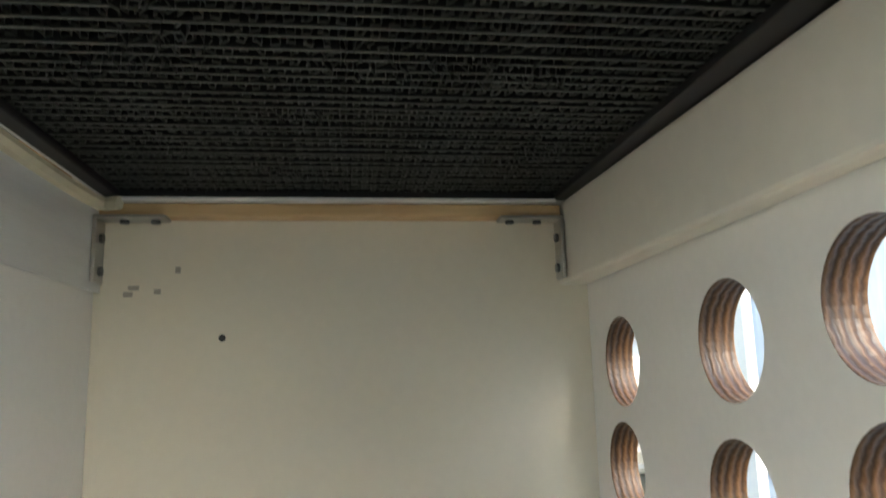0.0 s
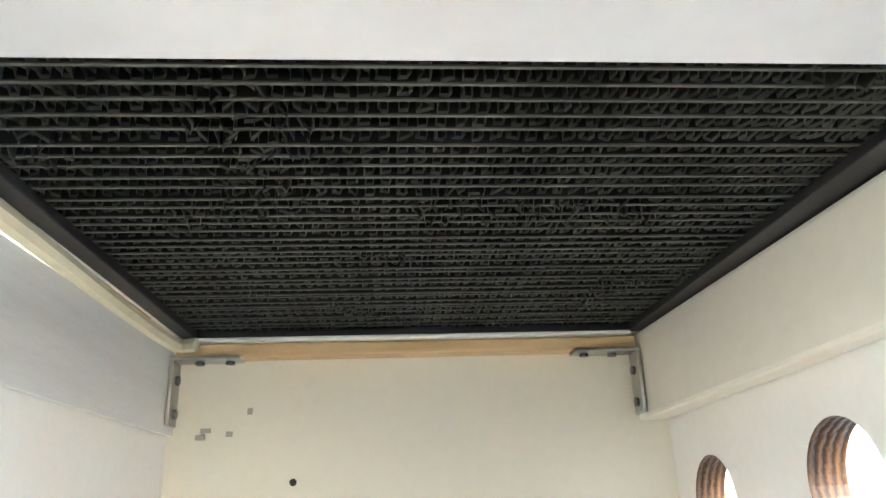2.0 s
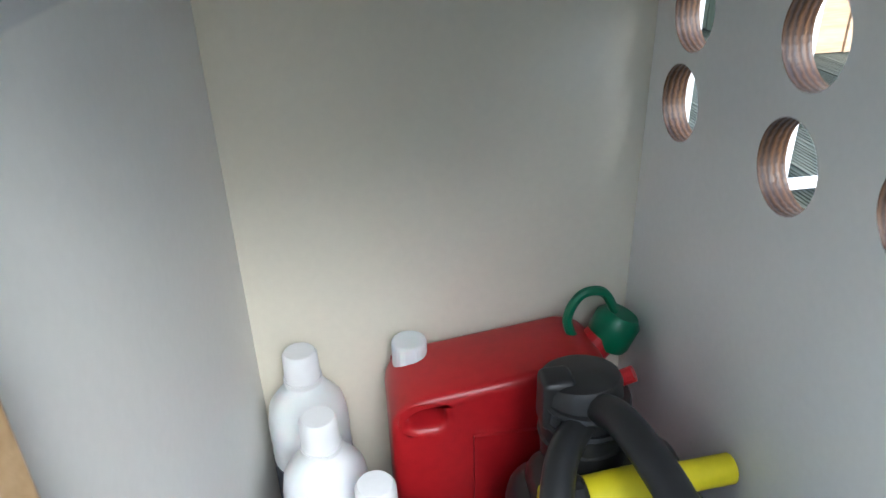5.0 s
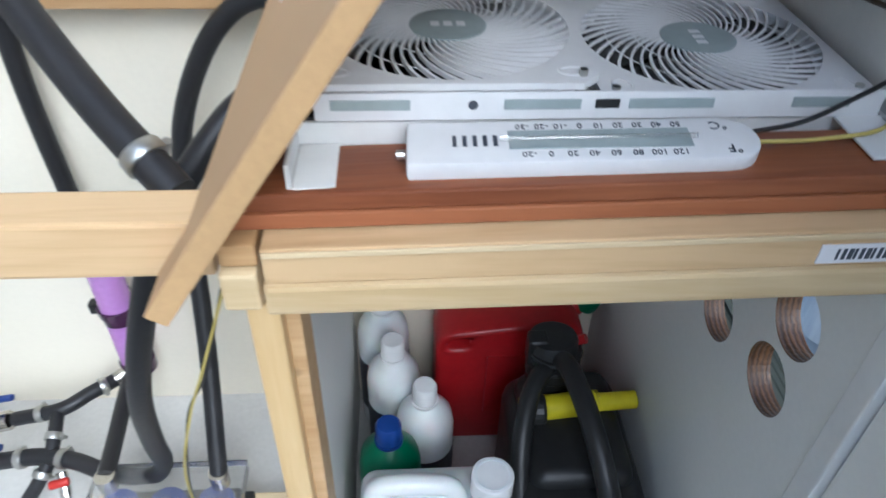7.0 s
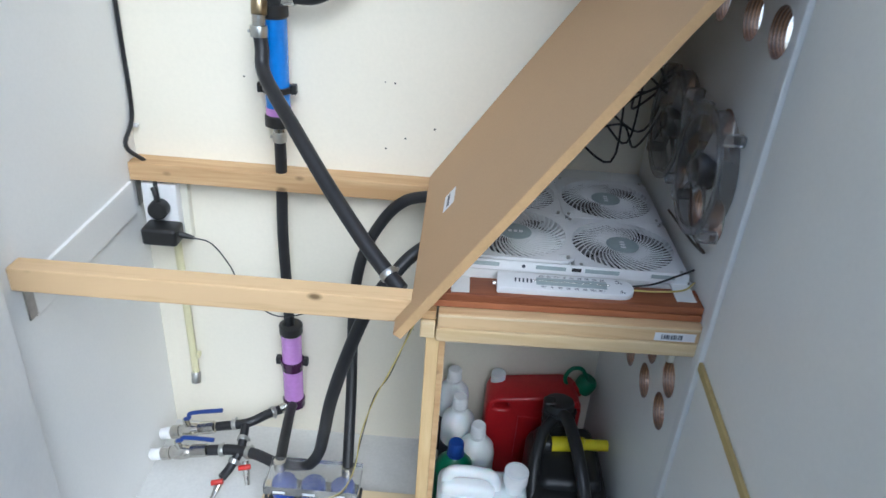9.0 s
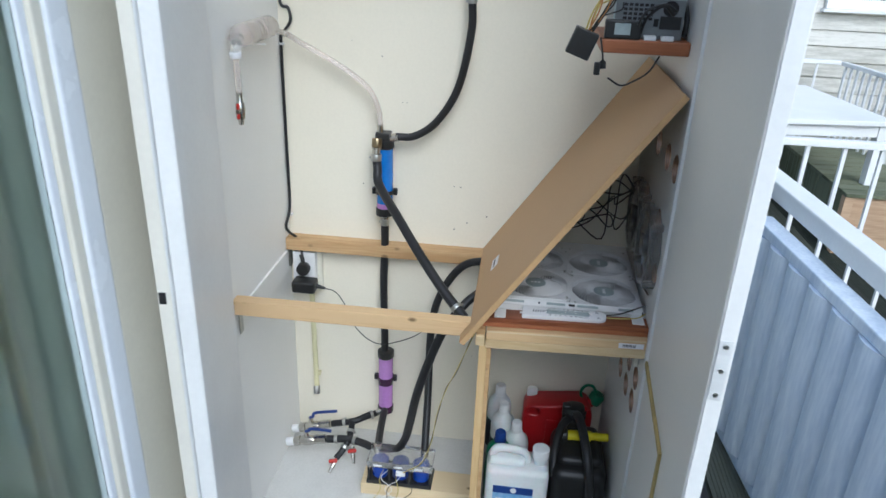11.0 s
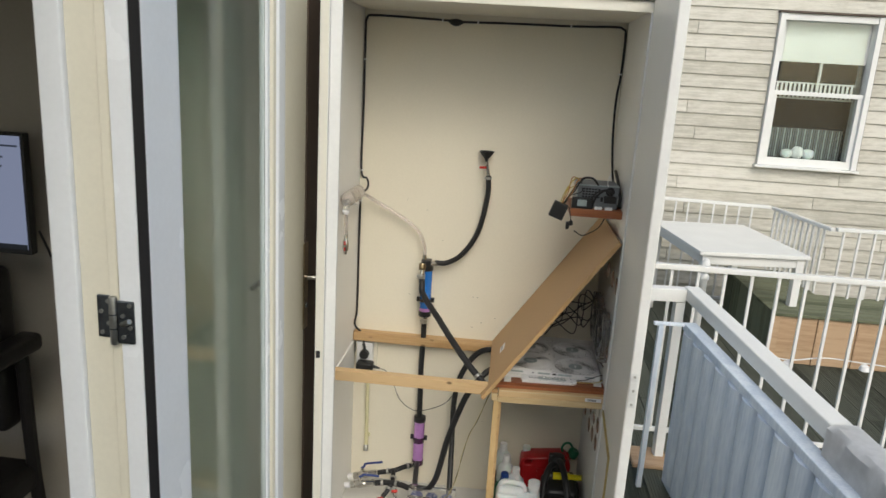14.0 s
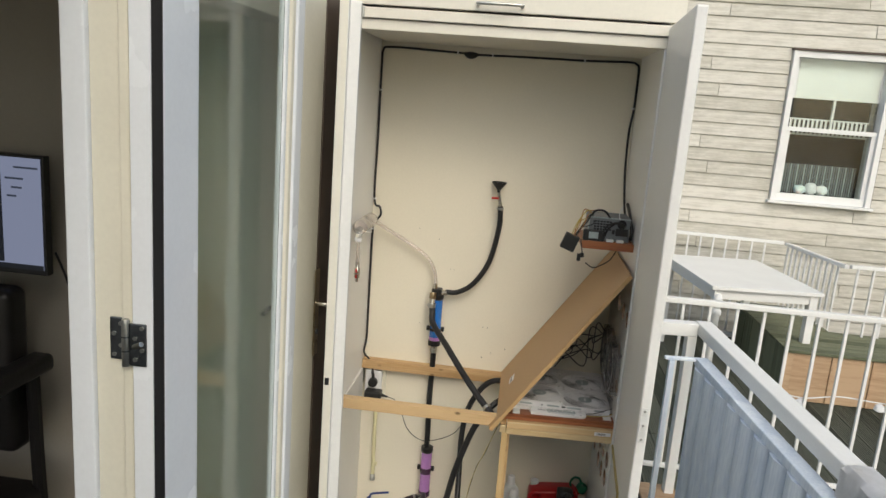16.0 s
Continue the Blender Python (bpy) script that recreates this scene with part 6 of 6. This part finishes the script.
single("light_string", tube([(1.9, 1.425, 0.66), (2.14, 1.43, 0.53), (2.3, 1.435, 0.49), (2.5, 1.435, 0.52), (2.72, 1.435, 0.51), (3.1, 1.435, 0.5), (3.6, 1.44, 0.62)], 0.004, 6), WHITE_PLASTIC, "thin white string of lights", "light string", smooth=True)
for x, z in ((2.30, 0.483), (2.72, 0.503)):
    single("string_lamp", lathe([(0.012, 0), (0.03, 0.01), (0.024, 0.035), (0.01, 0.045)], (x, 1.435, z - 0.045), 14), WHITE_PLASTIC, "small white lamp on the light string", "lamp", "string lamps", smooth=True)
tray = thing("boot_tray", "black rimmed tray of grooved deck tile beside the door", "tray", (1.3, 0.3, -0.05))
part("rim", box(1.17, 1.43, 0.02, 0.05, -0.048, 0.02, 0.006), BLACK, tray)
part("rim", box(1.17, 1.43, 0.50, 0.53, -0.048, 0.02, 0.006), BLACK, tray)
part("rim", box(1.40, 1.43, 0.0505, 0.4995, -0.048, 0.02, 0.006), BLACK, tray)
part("rim", box(1.17, 1.20, 0.0505, 0.4995, -0.048, 0.02, 0.006), BLACK, tray)
for k in range(8):
    part("slat", box(1.204 + k * 0.0245, 1.224 + k * 0.0245, 0.052, 0.498, -0.048, 0.0, 0.003), MOSS_DECK, tray)
single("leaf_litter", box(1.42, 1.62, 1.0, 1.2, -0.048, -0.02, 0.01), CEDAR, "brown leaf litter in the deck corner", "leaves", kind="stuff")

# wooden house opposite
house = thing("wooden_house", "weathered grey weatherboarded house opposite", "house", (4.0, 4.6, -3.2))
part("core_wall", box(0.6, 3.00, 4.56, 4.8, -3.2, 6.0), SIDING, house)
part("core_wall", box(3.83, 9.5, 4.56, 4.8, -3.2, 6.0), SIDING, house)
part("core_wall", box(3.001, 3.829, 4.56, 4.8, -3.2, 1.31), SIDING, house)
part("core_wall", box(3.001, 3.829, 4.56, 4.8, 2.66, 6.0), SIDING, house)
rs = random.Random(11)


def siding_mesh(L):
    b = bmesh.new()
    h = 0.122
    pr = [(0.0, 0.0), (-0.020, 0.002), (-0.022, 0.006), (-0.008, h - 0.004), (0.0, h)]
    r = [[b.verts.new((x, y, z)) for y, z in pr] for x in (0.003, L - 0.003)]
    for k in range(len(pr)):
        b.faces.new((r[0][k], r[0][(k + 1) % 5], r[1][(k + 1) % 5], r[1][k]))
    b.faces.new(r[0])
    b.faces.new(r[1][::-1])
    return mesh_of("siding_board", b, SIDING)


PITCH = 0.1205
sizes = {}
for i in range(40):
    z = -0.2 + i * PITCH
    spans = [(0.6, 9.5)]
    if z + PITCH > 1.30 and z < 2.67:
        spans = [(0.6, 2.955), (3.872, 9.5)]
    for a, c in spans:
        x = a
        first = True
        while x < c - 0.01:
            L = min(c - x, round((0.85 if i % 2 else 1.55) + 0.1 * (i % 3), 2) if first else 2.1)
            first = False
            key = round(L, 3)
            if key not in sizes:
                sizes[key] = siding_mesh(L)
            o = new("siding_board", sizes[key])
            o.matrix_basis = Matrix.Translation((x, 4.559, z)) @ Matrix.Rotation(radians(rs.uniform(-0.5, 0.5)), 4, 'X')
            o.parent = house
            o.matrix_parent_inverse = house.matrix_basis.inverted()
            x += L
win = part("window", box(2.96, 3.01, 4.50, 4.62, 1.29, 2.67, 0.004), WHITE_PAINT, house, "white sash window with a dark reflecting lower pane")
part("frame_side", box(3.815, 3.865, 4.50, 4.62, 1.29, 2.67, 0.004), WHITE_PAINT, win)
part("frame_head", box(3.0105, 3.8145, 4.51, 4.62, 2.61, 2.67, 0.004), WHITE_PAINT, win)
part("head_flashing", box(2.945, 3.875, 4.49, 4.558, 2.671, 2.69, 0.002), BROWN, win, "dark head flashing")
part("side_flashing", box(3.866, 3.8715, 4.51, 4.558, 1.29, 2.67, 0.001), BROWN, win)
part("sill", box(2.935, 3.885, 4.47, 4.62, 1.265, 1.289, 0.004), WHITE_PAINT, win)
part("meeting_rail", box(3.0105, 3.8145, 4.53, 4.60, 1.945, 1.985, 0.003), WHITE_PAINT, win)
part("lower_rail", box(3.0105, 3.8145, 4.53, 4.60, 1.29, 1.36, 0.003), WHITE_PAINT, win)
part("inner_stile", box(3.0105, 3.05, 4.535, 4.60, 1.3605, 1.9445, 0.002), WHITE_PAINT, win)
part("inner_stile", box(3.775, 3.8145, 4.535, 4.60, 1.3605, 1.9445, 0.002), WHITE_PAINT, win)
part("glazing_bar", box(3.405, 3.425, 4.575, 4.60, 1.9855, 2.25, 0.002), WHITE_PAINT, win)
part("roller_blind", box(3.0105, 3.8145, 4.605, 4.615, 2.25, 2.609, 0.003), WHITE_PAINT, win, "white lowered blind")
# near-black sheet in place of the unlit room behind the panes
part("inner_dark", box(3.0105, 3.8145, 4.75, 4.76, 1.29, 2.61, 0), DARK_ROOM, win)
for z0, z1 in ((1.3605, 1.9445), (1.9855, 2.609)):
    g = part("pane", box(3.0505, 3.7745, 4.563, 4.567, z0, z1, 0), GLASS, win)
    g.visible_shadow = False
# reflections in the panes, modelled as rails, strips and lumps behind the glass
for z in (1.915, 2.055):
    part("reflected_rail", box(3.055, 3.77, 4.62, 4.635, z, z + 0.014, 0.001), WHITE_PAINT, win)
for k in range(18):
    part("reflected_baluster", box(3.06 + k * 0.0395, 3.078 + k * 0.0395, 4.62, 4.63, 1.93, 2.054, 0), WHITE_PAINT, win, "pale bar standing in for a railing reflected in the glass")
for k in range(34):
    part("reflected_streak", box(3.055 + k * 0.021, 3.068 + k * 0.021, 4.690, 4.694, 1.36, 1.64, 0), (PSU_GREY, PSU_GREY, GREY_DISC)[(k * 7) % 3], win, "grey upright strip standing in for a reflected streak")
for k, (x, h) in enumerate(((3.26, 0.08), (3.36, 0.11), (3.46, 0.09))):
    part("reflected_blob", lathe([(0.03, 0), (0.05, 0.02), (0.056, h * 0.5), (0.045, h * 0.85), (0.02, h)], (x, 4.645, 1.36), 14), (MILK, WHITE_PLASTIC)[k % 2], win, "rounded pale lump standing in for a white reflection", True)
part("roof", box(0.3, 9.8, 4.3, 9.0, 6.0, 6.2, 0.01), GROUND, house)
